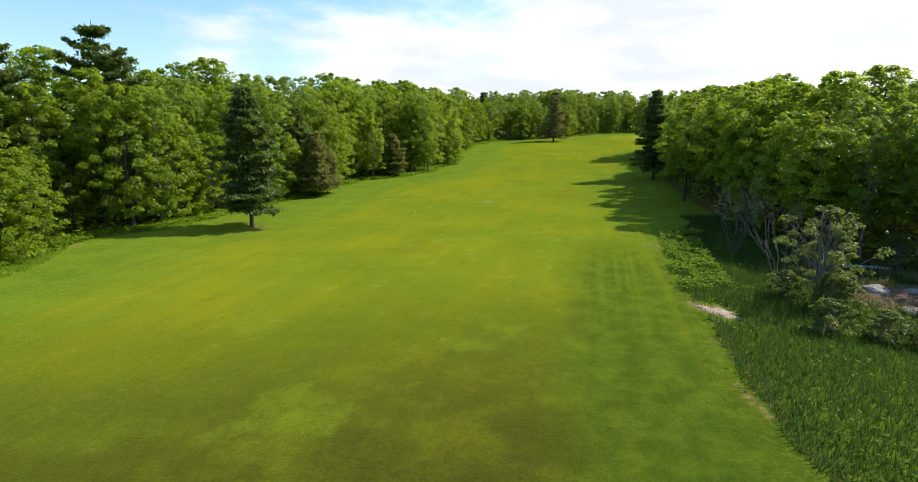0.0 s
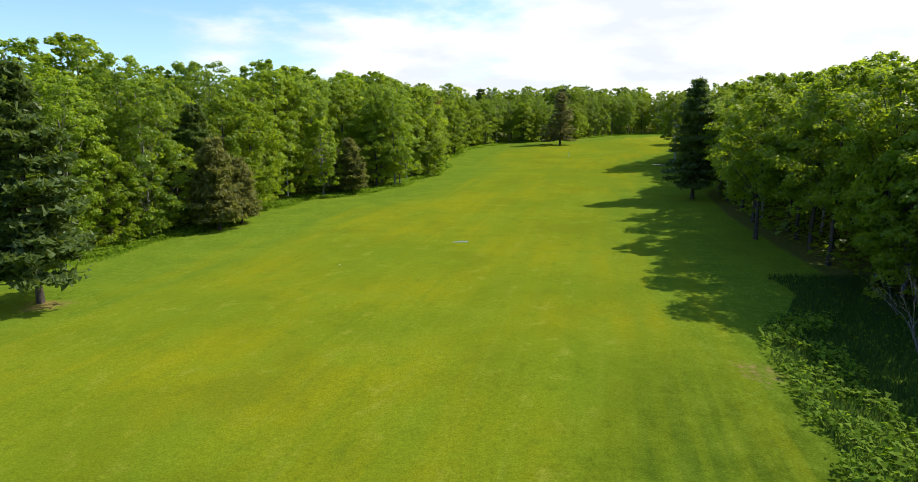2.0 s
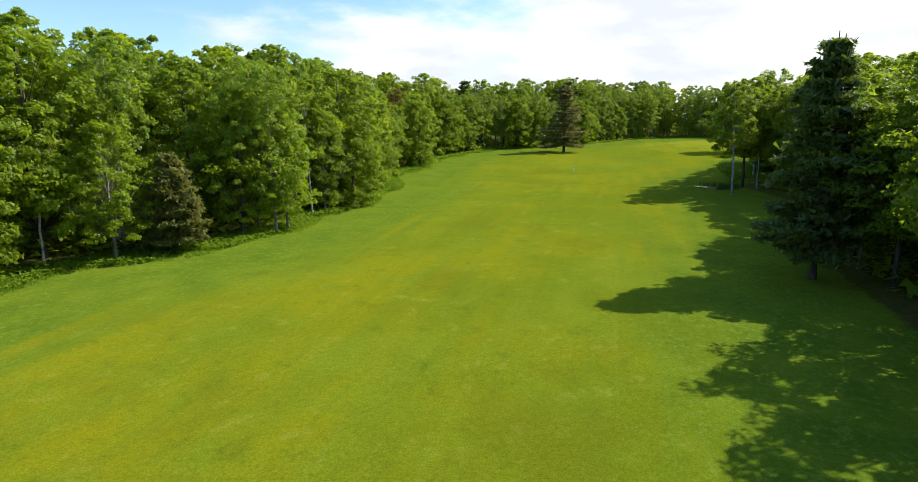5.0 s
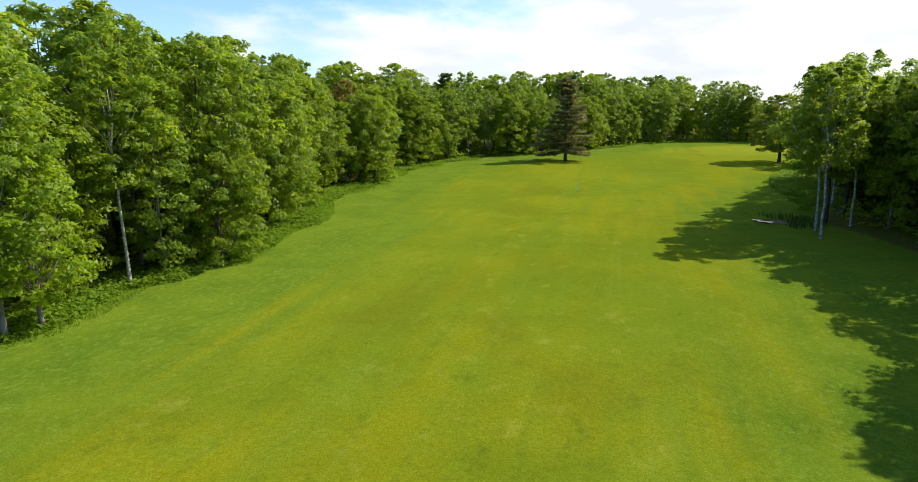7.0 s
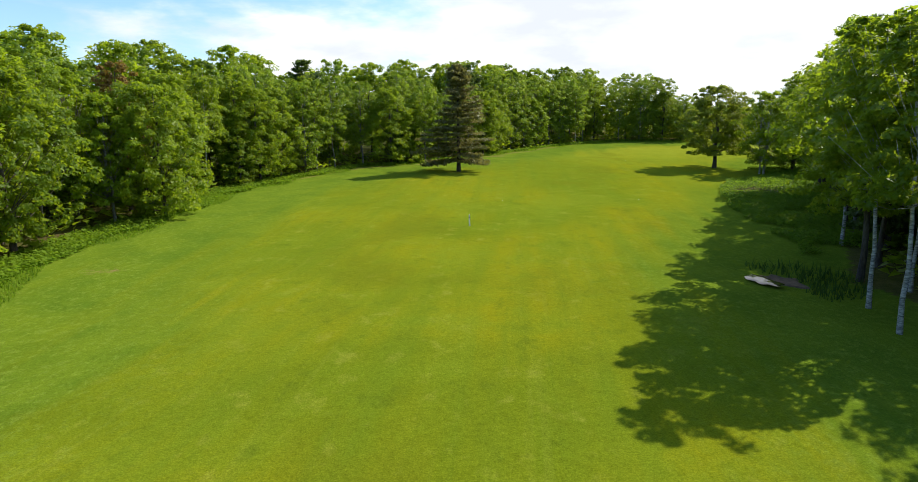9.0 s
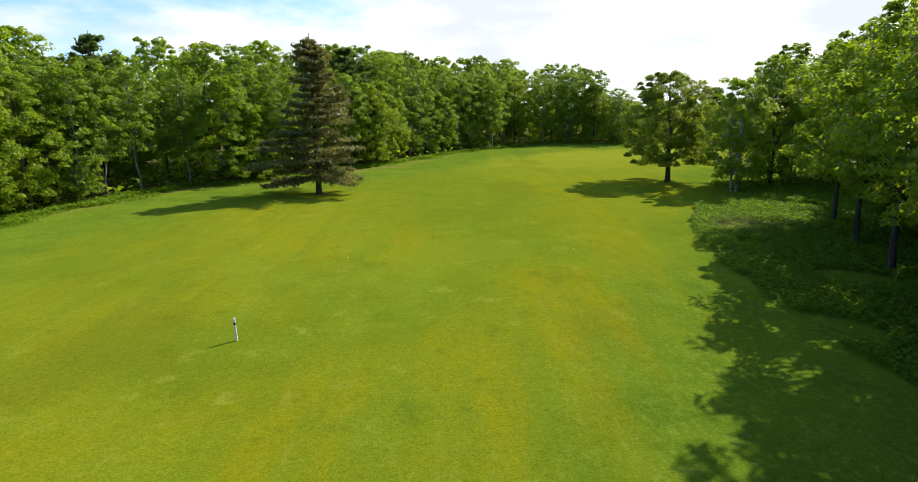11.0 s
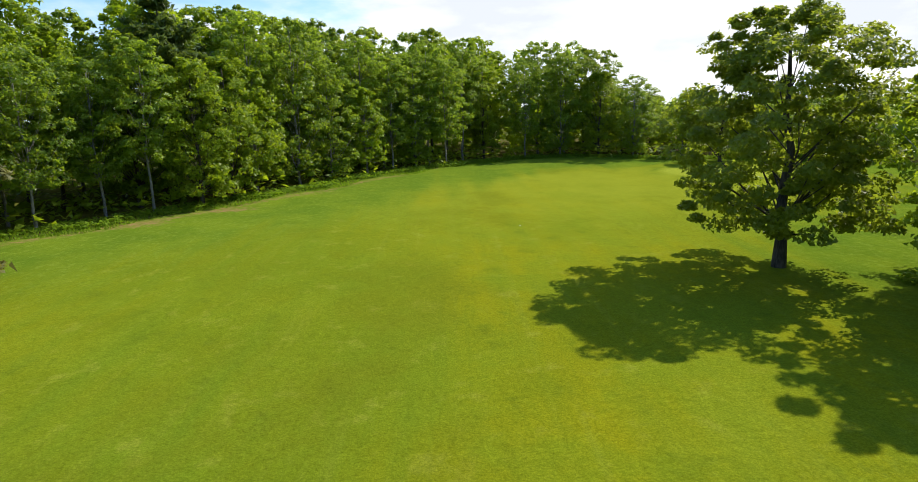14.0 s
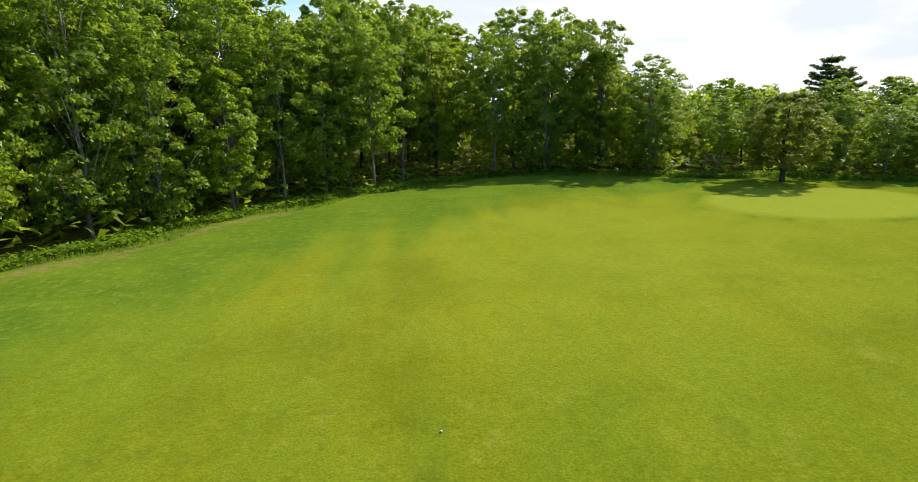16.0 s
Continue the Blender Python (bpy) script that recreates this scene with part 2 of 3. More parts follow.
    litter = mixed(nt, ranged(nt, patch, 0.5, 0.7, 0.0, 0.7), litter, (0.035, 0.060, 0.012))
    wood = maths(nt, 'ADD', at["wood"], maths(nt, 'MULTIPLY', maths(nt, 'SUBTRACT', fine, 0.5), 1.1))
    base = mixed(nt, ranged(nt, wood, 0.38, 0.62), base, litter)
    mottle = noise_node(nt, 4.5, 4, 0.7, pos)
    base = mixed(nt, ranged(nt, mottle, 0.30, 0.70, 0.0, 1.0, 'LINEAR'), mixed(nt, 1.0, base, (0.83, 0.85, 0.83), 'MULTIPLY'), mixed(nt, 1.0, base, (1.13, 1.11, 1.13), 'MULTIPLY'))
    base = mixed(nt, ranged(nt, grain, 0.25, 0.75, 0.0, 1.0, 'LINEAR'), mixed(nt, 1.0, base, (0.62, 0.62, 0.62), 'MULTIPLY'), mixed(nt, 1.0, base, (1.38, 1.38, 1.38), 'MULTIPLY'))
    p = nt.nodes.new("ShaderNodeBsdfPrincipled")
    p.inputs["Roughness"].default_value = 0.8
    p.inputs["Specular IOR Level"].default_value = 0.0
    p.inputs["Sheen Weight"].default_value = 0.15
    p.inputs["Sheen Roughness"].default_value = 0.45
    p.inputs["Sheen Tint"].default_value = (0.92, 0.95, 0.08, 1)
    nt.links.new(base, p.inputs["Base Color"])
    relief = maths(nt, 'ADD', maths(nt, 'MULTIPLY', fine, 0.7), grain)
    nt.links.new(bumped(nt, relief, 0.40, 0.06), p.inputs["Normal"])
    nt.links.new(p.outputs["BSDF"], out.inputs["Surface"])
    return mat


TURF = grass_material()


def water_material():
    mat, nt, out = material("still_water")
    p = nt.nodes.new("ShaderNodeBsdfPrincipled")
    p.inputs["Base Color"].default_value = (0.035, 0.03, 0.018, 1)
    p.inputs["Roughness"].default_value = 0.04
    tc = nt.nodes.new("ShaderNodeTexCoord")
    nt.links.new(bumped(nt, noise_node(nt, 1.2, 2, 0.5, tc.outputs["Object"]), 0.08, 0.02), p.inputs["Normal"])
    nt.links.new(p.outputs["BSDF"], out.inputs["Surface"])
    return mat


WATER = water_material()
WET = rough_surface("wet_turf", (0.09, 0.12, 0.07), (0.16, 0.19, 0.16), 3.0, 0.35, 0.2, 0.01)
SOIL = rough_surface("brown_soil", (0.09, 0.05, 0.022), (0.21, 0.12, 0.055), 3.0, 0.95, 0.8, 0.08)

# ---- plan ----
# border of the mown clearing, tree foot to tree foot
CLEARING = [(-46, -80), (-43, 0), (-38, 25), (-34, 42), (-36, 53), (-30, 63), (-25, 79), (-22, 88), (-21.5, 99), (-20, 108), (-13, 113.5),
            (-8, 121), (-6, 131), (-3, 137), (-0.8, 150), (-2.4, 166), (1, 179), (3.2, 196), (10.5, 208.5), (19, 220), (28, 223), (38, 231),
            (42, 235), (51, 243), (57, 250), (66, 257), (76, 262), (84, 265), (90, 261), (98, 255), (104, 252.5), (110, 247), (119, 243),
            (123, 226), (106, 213), (93, 208), (85, 205), (86, 199), (84, 191), (75, 183), (66, 172.5), (56.5, 161.5), (50, 152.5), (50.5, 139),
            (46.5, 124), (38, 110), (33.5, 92), (31, 78), (28.5, 62), (29, 49), (36, 37), (40, 12), (42, -10), (42, -80)]
LEFT_LAST = 33
EDGE = np.array(CLEARING, float)


def rise(x, y):
    """The lie of the land: level at first, then a long gentle climb; a shallow gully beside the start and round the pool."""
    z = 0.036 * 12 * np.logaddexp(0, (y - 107) / 12)
    z = z - np.maximum(0, z - 8.0) * 0.8
    gully = 0.7 * (1 / (1 + np.exp(np.clip(-(x - 19.5) / 1.6, -50, 50)))) * (1 / (1 + np.exp(np.clip((y - 58) / 5, -50, 50))))
    pool = 0.5 * np.exp(-(((x - 46.5) / 4.0) ** 2 + ((y - 154.5) / 5.0) ** 2))
    return z - gully - pool


def height(x, y):
    return float(rise(x, y)) + 0.10 * noise.noise((x * 0.11, y * 0.11, 0)) + 0.04 * noise.noise((x * 0.4, y * 0.4, 5))


def inside_distance(x, y):
    """Metres from the border of the clearing, positive inside it (arrays)."""
    x, y = np.asarray(x, float), np.asarray(y, float)
    best = np.full(x.shape, 1e9)
    odd = np.zeros(x.shape, bool)
    n = len(EDGE)
    for i in range(n):
        (ax, ay), (bx, by) = EDGE[i], EDGE[(i + 1) % n]
        dx, dy = bx - ax, by - ay
        u = np.clip(((x - ax) * dx + (y - ay) * dy) / (dx * dx + dy * dy), 0, 1)
        best = np.minimum(best, np.hypot(x - ax - u * dx, y - ay - u * dy))
        cross = ((ay > y) != (by > y)) & (x < dx * (y - ay) / (dy if abs(dy) > 1e-9 else 1e-9) + ax)
        odd ^= cross
    return np.where(odd, best, -best)


def bank_edge(y):
    """Where the mown turf ends at the tall grass beside the start, as x."""
    return np.interp(y, [-20, 10, 16.5, 23.5, 28.5, 38.6, 55.5, 62], [10.2, 10.6, 10.9, 11.8, 13.1, 14.8, 19.4, 25])


def fern_edge(y):
    """Where the turf ends at the fern bed, as x."""
    return np.interp(y, [150, 160, 170, 176.3, 181, 184, 187.2, 192.7, 197], [47, 52, 54.5, 56.5, 58.8, 59.9, 62, 66.2, 76])


def smooth(a, b, v):
    u = np.clip((v - a) / (b - a), 0, 1)
    return u * u * (3 - 2 * u)


def part(name, mesh, mat, parent=None, label=""):
    """Link one mesh as one object, under a thing where there is one."""
    if mesh.materials:
        mesh.materials.clear()
    mesh.materials.append(mat)
    ob = new(name, mesh)
    ob.parent = parent
    if label:
        ob["label"] = label
    return ob


def mesh_of(name, verts, faces, smooth_shade=False):
    me = bpy.data.meshes.new(name)
    me.from_pydata(verts, [], faces)
    if smooth_shade:
        me.polygons.foreach_set("use_smooth", [True] * len(me.polygons))
    me.update()
    return me


def leaf_mesh(name, corners):
    """A mesh of loose leaves from an array (leaf, corner, 3)."""
    n, k = len(corners), corners.shape[1]
    me = bpy.data.meshes.new(name)
    me.vertices.add(n * k)
    me.vertices.foreach_set("co", np.ascontiguousarray(corners, dtype=np.float32).ravel())
    me.loops.add(n * k)
    me.loops.foreach_set("vertex_index", np.arange(n * k, dtype=np.int32))
    me.polygons.add(n)
    me.polygons.foreach_set("loop_start", np.arange(0, n * k, k, dtype=np.int32))
    me.update(calc_edges=True)
    return me


# ---- ground ----
def build_ground():
    far = np.array([300, 420, 600, 900, 1400, 2400.0])
    xs = np.concatenate([-far[::-1] - 60, np.arange(-110, -50, 6), np.arange(-50, 130, 1.25), np.arange(130, 190, 6), far])
    ys = np.concatenate([-far[::-1] - 60, np.arange(-100, -20, 8), np.arange(-20, 275, 1.25), np.arange(275, 330, 6), far + 100])
    gx, gy = np.meshgrid(xs, ys)
    gz = rise(gx, gy)
    near = (np.abs(gx - 40) < 120) & (np.abs(gy - 130) < 170)
    flat = np.array([0.10 * noise.noise((x * 0.11, y * 0.11, 0)) + 0.04 * noise.noise((x * 0.4, y * 0.4, 5)) if k else 0.0
                     for x, y, k in zip(gx.ravel(), gy.ravel(), near.ravel())])
    gz = gz + flat.reshape(gz.shape)
    nx, ny = len(xs), len(ys)
    idx = np.arange(nx * ny).reshape(ny, nx)
    faces = np.stack([idx[:-1, :-1], idx[:-1, 1:], idx[1:, 1:], idx[1:, :-1]], -1).reshape(-1, 4)
    me = bpy.data.meshes.new("ground")
    me.from_pydata(np.stack([gx.ravel(), gy.ravel(), gz.ravel()], 1).tolist(), [], faces.tolist())
    me.polygons.foreach_set("use_smooth", [True] * len(me.polygons))
    d = inside_distance(gx.ravel(), gy.ravel())
    x, y = gx.ravel(), gy.ravel()
    wood = smooth(1.2, -1.6, d)
    rough = smooth(21, 6, d) * 0.85
    rough = np.maximum(rough, smooth(-3, 3, x - bank_edge(y)) * (y < 66))
    cut = np.interp(y, [107, 114.3, 118, 123.6, 133.4, 154.5], [-4, -0.8, 0.8, 3.2, 6.7, 14.7])
    rough = np.maximum(rough, 0.8 * smooth(0.7, -0.7, x - cut) * smooth(104, 109, y) * smooth(158, 146, y))
    gd = np.hypot((x - 97) / 8.2, (y - 242) / 6.4)
    green = np.clip(1.0 - gd * 0.5, 0, 1)
    rough = np.where(gd < 1.5, np.maximum(rough * 0.2, 0.7 * np.exp(-((gd - 1.12) / 0.07) ** 2)), rough)
    start_dark = 1.0 * smooth(46, 14, y + 0.30 * np.abs(x - 3))
    lush = smooth(-9.0, -5.5, x - bank_edge(y)) * smooth(62, 40, y) * 0.9
    sun_glow = np.exp(-(((x - 79) / 24) ** 2 + ((y - 238) / 19) ** 2))
    worn = np.zeros(len(x))
    for px, py, rx, ry, k in ((-21.0, 61.0, 2.6, 1.2, 0.75), (4.2, 161.2, 2.6, 1.3, 0.6), (-15.0, 79.7, 1.7, 0.6, 0.75), (33.6, 210.4, 4.0, 2.0, 0.55), (14.6, 32.4, 1.2, 1.6, 0.9),
                              (38.0, 229.6, 4.0, 1.5, 0.75), (44, 234, 4.0, 1.5, 0.75), (51, 240.8, 4.0, 1.4, 0.65), (31, 221.5, 5, 1.2, 0.55), (-34, 52, 2.5, 1.5, 0.5), (20.5, 37.2, 1.5, 1.2, 0.4), (63, 184, 3, 1.8, 0.45), (-20.8, 60.6, 1.9, 1.4, 0.9), (-35.5, 52, 3.0, 1.6, 0.8),
                              (29.2, 125, 1.0, 5.5, 0.45), (31.2, 121, 0.8, 5.0, 0.42), (34.0, 121.5, 2.2, 3.0, 0.40), (54.2, 190.6, 2.6, 1.4, 0.42), (16.9, 50.5, 1.3, 2.6, 0.7)):
        worn = np.maximum(worn, k * np.exp(-(((x - px) / rx) ** 2 + ((y - py) / ry) ** 2)))
    worn = np.maximum(worn, 0.62 * np.exp(-((d - 1.0) / 1.3) ** 2) * (y > 200) * (x < 62))
    worn = np.maximum(worn, 0.62 * np.exp(-((x - bank_edge(y) + 0.25) / 0.35) ** 2) * (y > 14) * (y < 37))
    for key, values in (("wood", wood), ("rough", rough), ("green", green), ("worn", worn), ("start_dark", start_dark), ("sun_glow", sun_glow), ("lush", lush)):
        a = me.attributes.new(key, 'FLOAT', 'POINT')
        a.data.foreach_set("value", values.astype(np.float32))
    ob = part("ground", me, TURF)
    tagged(ob, "mown green grass fairway climbing gently between woods", "grass field", kind="structure")


build_ground()

# ---- trees ----
rng = np.random.default_rng(7)


def tube(verts, faces, path, radii, sides=7):
    """Add a tapered tube along the path."""
    start = len(verts)
    path = [Vector(p) for p in path]
    for i, (p, r) in enumerate(zip(path, radii)):
        way = (path[min(i + 1, len(path) - 1)] - path[max(i - 1, 0)]).normalized()
        side = way.cross(Vector((0.3, 0.9, 0.1)) if abs(way.z) > 0.5 else Vector((0, 0, 1))).normalized()
        up = side.cross(way)
        for k in range(sides):
            a = 2 * math.pi * k / sides
            verts.append(tuple(p + (side * math.cos(a) + up * math.sin(a)) * r))
    for i in range(len(path) - 1):
        for k in range(sides):
            a, b = start + i * sides + k, start + i * sides + (k + 1) % sides
            faces.append((a, b, b + sides, a + sides))
    faces.append(tuple(range(start + (len(path) - 1) * sides, start + len(path) * sides)))


def bent(a, b, n, sway, lift=0.0):
    """A wavering line of n + 1 points from a to b."""
    a, b = Vector(a), Vector(b)
    out = []
    for i in range(n + 1):
        u = i / n
        p = a.lerp(b, u) + Vector(rng.normal(0, sway, 3)) * (u * (1 - u) * 4)
        p.z += lift * math.sin(u * math.pi)
        out.append(p)
    return out


def leaves(centres, normals, size, longer=1.5, turn=None):
    """Pointed leaves at the centres, lying across the normals."""
    n = len(centres)
    normals = normals / np.maximum(np.linalg.norm(normals, axis=1, keepdims=True), 1e-6)
    ref = rng.normal(0, 1, (n, 3)) if turn is None else turn
    u = np.cross(normals, ref)
    u /= np.maximum(np.linalg.norm(u, axis=1, keepdims=True), 1e-6)
    v = np.cross(normals, u)
    s = (size * rng.uniform(0.6, 1.35, n))[:, None] * 0.5
    return np.stack([centres - v * s * longer, centres + v * s * longer * 0.7 + u * s, centres + v * s * longer * 0.5 - u * s], 1)


def clump_leaves(c, radius, count, size, middle, flat=0.48):
    """Leaves round one clump of twigs, densest at its shell, facing up and out of the crown."""
    d = rng.normal(0, 1, (count, 3))
    d /= np.linalg.norm(d, axis=1, keepdims=True)
    r = radius * rng.uniform(0.25, 1.0, count) ** 0.5
    p = d * r[:, None] * np.array([1, 1, flat])
    out = np.array(c) - np.array(middle)
    out = out / (np.linalg.norm(out) + 1e-6)
    nrm = d * 0.36 + out * 0.34 + np.array([0, 0, 0.55]) + rng.normal(0, 0.50, (count, 3))
    p[:, 2] -= 0.30 * (p[:, 0] ** 2 + p[:, 1] ** 2) / radius
    return leaves(np.array(c) + p, nrm, size)


def broadleaf(name, tall, wide, foot, clumps, per, size, leaf, bark, trunk_r, stems=1, shape="round", lean=0.0, bare=0.0, puff=0.27, limbs=1):
    """A broadleaved tree: tapered trunk, limbs to each clump of the crown, and the crown of loose leaves."""
    root = new(name)
    verts, faces = [], []
    clumps, per, puff = int(clumps * 1.5), int(per * 1.22), puff * 0.72
    size *= 0.66
    own = rng.uniform(0, 50)
    top = Vector((lean * tall, 0, tall * 0.93))
    stem_tops = []
    for s in range(stems):
        a = 2 * math.pi * s / max(stems, 1) + 0.4
        off = Vector((math.cos(a), math.sin(a), 0)) * (0.32 if stems > 1 else 0)
        end = top + off * (tall * 0.22 if stems > 1 else 0)
        line = bent(off, end, 8, 0.05 * tall / 6)
        line[0].z = -0.35
        tube(verts, faces, line, [trunk_r * (1.25 if i == 0 else 1.0) * (1 - 0.88 * i / 8) + 0.015 for i in range(9)], 8)
        stem_tops.append(line)
    quads = []
    base = tall * foot
    middle = (0, 0, (tall + base) / 2)
    for i in range(clumps):
        u = (i + rng.uniform(0, 1)) / clumps
        z = base + (tall - base) * u
        if shape == "round":
            ring = math.sin(math.pi * min(1, 0.16 + u * 0.80)) ** 0.6
        elif shape == "dome":
            ring = math.sqrt(max(0.02, 1 - max(0, (u - 0.32) / 0.70) ** 2)) * (0.80 + 0.20 * min(1, u / 0.3))
        else:
            ring = math.sqrt(max(0.04, 1 - max(0, (u - 0.42) / 0.62) ** 2)) * (0.62 + 0.38 * min(1, u / 0.42))
        a = i * 2.399963 + rng.uniform(-0.5, 0.5)
        lobe = min(1.16, max(0.66, 1 + 0.60 * noise.noise((math.cos(a) * 1.3 + own, math.sin(a) * 1.3, u * tall / wide * 0.9))))
        r = wide * ring * lobe * rng.uniform(0.12, 1.0) ** 0.55
        line = stem_tops[i % stems]
        k = min(8, z / (tall * 0.93) * 8)
        axis = line[int(k)].lerp(line[min(8, int(k) + 1)], k - int(k))
        c = Vector((axis.x + r * math.cos(a), axis.y + r * math.sin(a), z))
        rad = wide * puff * rng.uniform(0.6, 1.4) * (0.75 if u > 0.88 else 1)
        if rng.uniform() > bare:
            quads.append(clump_leaves(c, rad, int(per * rng.uniform(0.7, 1.3)), size, middle))
        if i % limbs:
            continue
        j = max(foot * 7.4 + 0.2, k - 1.8 - r * 0.3)
        j = min(j, 7.5)
        start = line[int(j)].lerp(line[min(8, int(j) + 1)], j - int(j))
        tube(verts, faces, bent(start, c, 2, 0.12, -0.1), [trunk_r * 0.28 * (1 - j / 10), trunk_r * 0.17 * (1 - j / 10), 0.012], 4)
    part("trunk", mesh_of("trunk", verts, faces, True), bark, root)
    part("crown", leaf_mesh("crown", np.concatenate(quads)), leaf, root)
    return root


def conifer(name, tall, wide, foot, levels, per_level, tufts, needles, leaf, bark, trunk_r, tip_lift=0.25, taper=0.8, ragged=0.25, needle=0.5, cap=0.0):
    """A pine or cedar: straight trunk, whorls of level boughs, and needle sprays along each bough."""
    root = new(name)
    verts, faces = [], []
    line = bent((0, 0, -0.35), (0, 0, tall), 9, 0.05)
    tube(verts, faces, line, [trunk_r * (1.2 if i == 0 else 1) * (1 - 0.94 * i / 9) + 0.012 for i in range(10)], 8)
    quads = []
    for i in range(levels):
        u = (i + rng.uniform(-0.3, 0.3)) / levels
        z = tall * (foot + (0.985 - foot) * max(0, u))
        spread = wide * (max(0.0, 1 - u) ** taper * (1 - cap) + cap * math.sqrt(max(0, 1 - u ** 3))) + 0.22
        if u < 0.12:
            spread *= 0.75
        for k in range(per_level):
            if rng.uniform() < ragged * 0.5:
                continue
            a = 2 * math.pi * (k + rng.uniform(-0.35, 0.35)) / per_level + i * 1.1
            reach = spread * rng.uniform(1 - ragged * 1.4, 1 + ragged * 0.6)
            way = np.array([math.cos(a), math.sin(a), 0.0])
            rise_z = reach * (tip_lift * (0.2 + u * 1.4) - 0.12 * (1 - u))
            tip = np.array([0, 0, z]) + way * reach + np.array([0, 0, rise_z])
            mid = np.array([0, 0, z]) + way * reach * 0.55 + np.array([0, 0, rise_z * 0.25 - 0.05 * reach])
            if reach > 0.8:
                tube(verts, faces, [(0, 0, z), tuple(mid), tuple(tip)], [0.05 + trunk_r * 0.12 * (1 - u), 0.035, 0.01], 4)
            m = max(2, int(tufts * (0.35 + reach / wide)))
            for q in range(m):
                v = 0.28 + 0.74 * (q + rng.uniform(0, 1)) / m
                c = (1 - v) ** 2 * np.array([0, 0, z]) + 2 * v * (1 - v) * mid + v * v * tip
                side = np.array([-way[1], way[0], 0])
                n = needles * 2
                spreadside = 0.26 * reach * (1.15 - v) + 0.14
                pos = c + side * rng.normal(0, spreadside, (n, 1)) + way * rng.normal(0, 0.16, (n, 1)) + np.array([0, 0, 1]) * rng.normal(0.03, 0.10, (n, 1))
                nrm = np.array([0, 0, 0.8]) + rng.normal(0, 0.55, (n, 3))
                turn = way[None, :] * 0.4 + side[None, :] * rng.normal(0, 0.6, (n, 1)) + rng.normal(0, 0.3, (n, 3))
                turn_u = np.cross(nrm, turn)
                quads.append(leaves(pos, nrm, needle * 0.46, 3.0, turn_u))
    part("trunk", mesh_of("trunk", verts, faces, True), bark, root)
    part("crown", leaf_mesh("crown", np.concatenate(quads)), leaf, root)
    return root


def at(x, y, tall=1.0, turn=0.0, wide=None, tip=0.0):
    """A pose on the ground, with the copy's size against its model."""
    wide = tall if wide is None else wide
    return pose(x, y, height(x, y), tip * math.cos(turn), tip * math.sin(turn), turn) @ Matrix.Diagonal((wide, wide, tall, 1))


# models: built once, the first place of each is filled with the model itself
MODELS = {}


def model(key, made, tall, label, category="tree"):
    MODELS[key] = [made, tall, label, category, False]


model("maple", broadleaf("maple_tree", 13, 4.1, 0.09, 110, 84, 0.29, LEAF, BARK, 0.17, limbs=3, puff=0.25), 13, "leafy green maple tree at the edge of the wood")
model("maple_b", broadleaf("maple_tree", 13.5, 3.8, 0.12, 104, 84, 0.29, LEAF, BARK, 0.17, limbs=3, puff=0.23), 13.5, "leafy green maple tree at the edge of the wood")
model("maple_high", broadleaf("maple_tree", 14, 4.3, 0.30, 96, 84, 0.30, LEAF, BARK, 0.18, limbs=3, puff=0.24), 14, "tall maple tree with a bare dark lower trunk")
model("maple_wide", broadleaf("maple_tree", 12, 4.7, 0.12, 120, 84, 0.30, LEAF, BARK, 0.20, shape="dome", puff=0.21, limbs=3), 12, "broad green maple tree at the edge of the wood")
model("maple_low", broadleaf("maple_tree", 9, 3.3, 0.05, 90, 76, 0.27, LEAF, BARK, 0.12, limbs=3, puff=0.24), 9, "young green maple tree leafy down to the ground")
model("maple_bright", broadleaf("maple_tree", 10, 2.9, 0.18, 80, 76, 0.27, LEAF_YELLOW, BARK_GREY, 0.12), 10, "young maple tree with yellow-green leaves")
model("aspen", broadleaf("aspen_tree", 15, 3.5, 0.26, 92, 70, 0.29, LEAF_ASPEN, BARK_GREY, 0.12, shape="spire", limbs=3), 15, "slender aspen tree with a pale grey trunk")
model("aspen_b", broadleaf("aspen_tree", 15, 3.2, 0.32, 84, 72, 0.28, LEAF_ASPEN, BARK_GREY, 0.11, shape="spire", lean=0.02, limbs=3), 15, "slender aspen tree with a pale grey trunk")
model("aspen_low", broadleaf("aspen_tree", 14, 3.3, 0.08, 94, 70, 0.29, LEAF_ASPEN, BARK_GREY, 0.12, shape="spire", limbs=3), 14, "slender aspen tree leafy nearly to the ground")
model("birch", broadleaf("birch_tree", 13, 3.0, 0.44, 74, 80, 0.28, LEAF, BARK_BIRCH, 0.10, shape="round", lean=0.06, limbs=3), 13, "birch tree with a white bark trunk")
model("inner", broadleaf("forest_tree", 15, 4.4, 0.24, 84, 62, 0.42, LEAF, BARK, 0.16, puff=0.27, limbs=10), 15, "tall green broadleaved tree inside the wood")
model("inner_aspen", broadleaf("forest_tree", 15.5, 3.7, 0.22, 78, 62, 0.42, LEAF_ASPEN, BARK_GREY, 0.13, shape="spire", puff=0.30, limbs=10), 15.5, "tall slender broadleaved tree inside the wood")
model("oak", broadleaf("oak_tree", 11.8, 5.4, 0.18, 200, 130, 0.25, LEAF_OAK, BARK, 0.29, shape="dome", lean=0.03, puff=0.17, limbs=9), 11.8, "solitary oak tree with a round crown on the fairway")
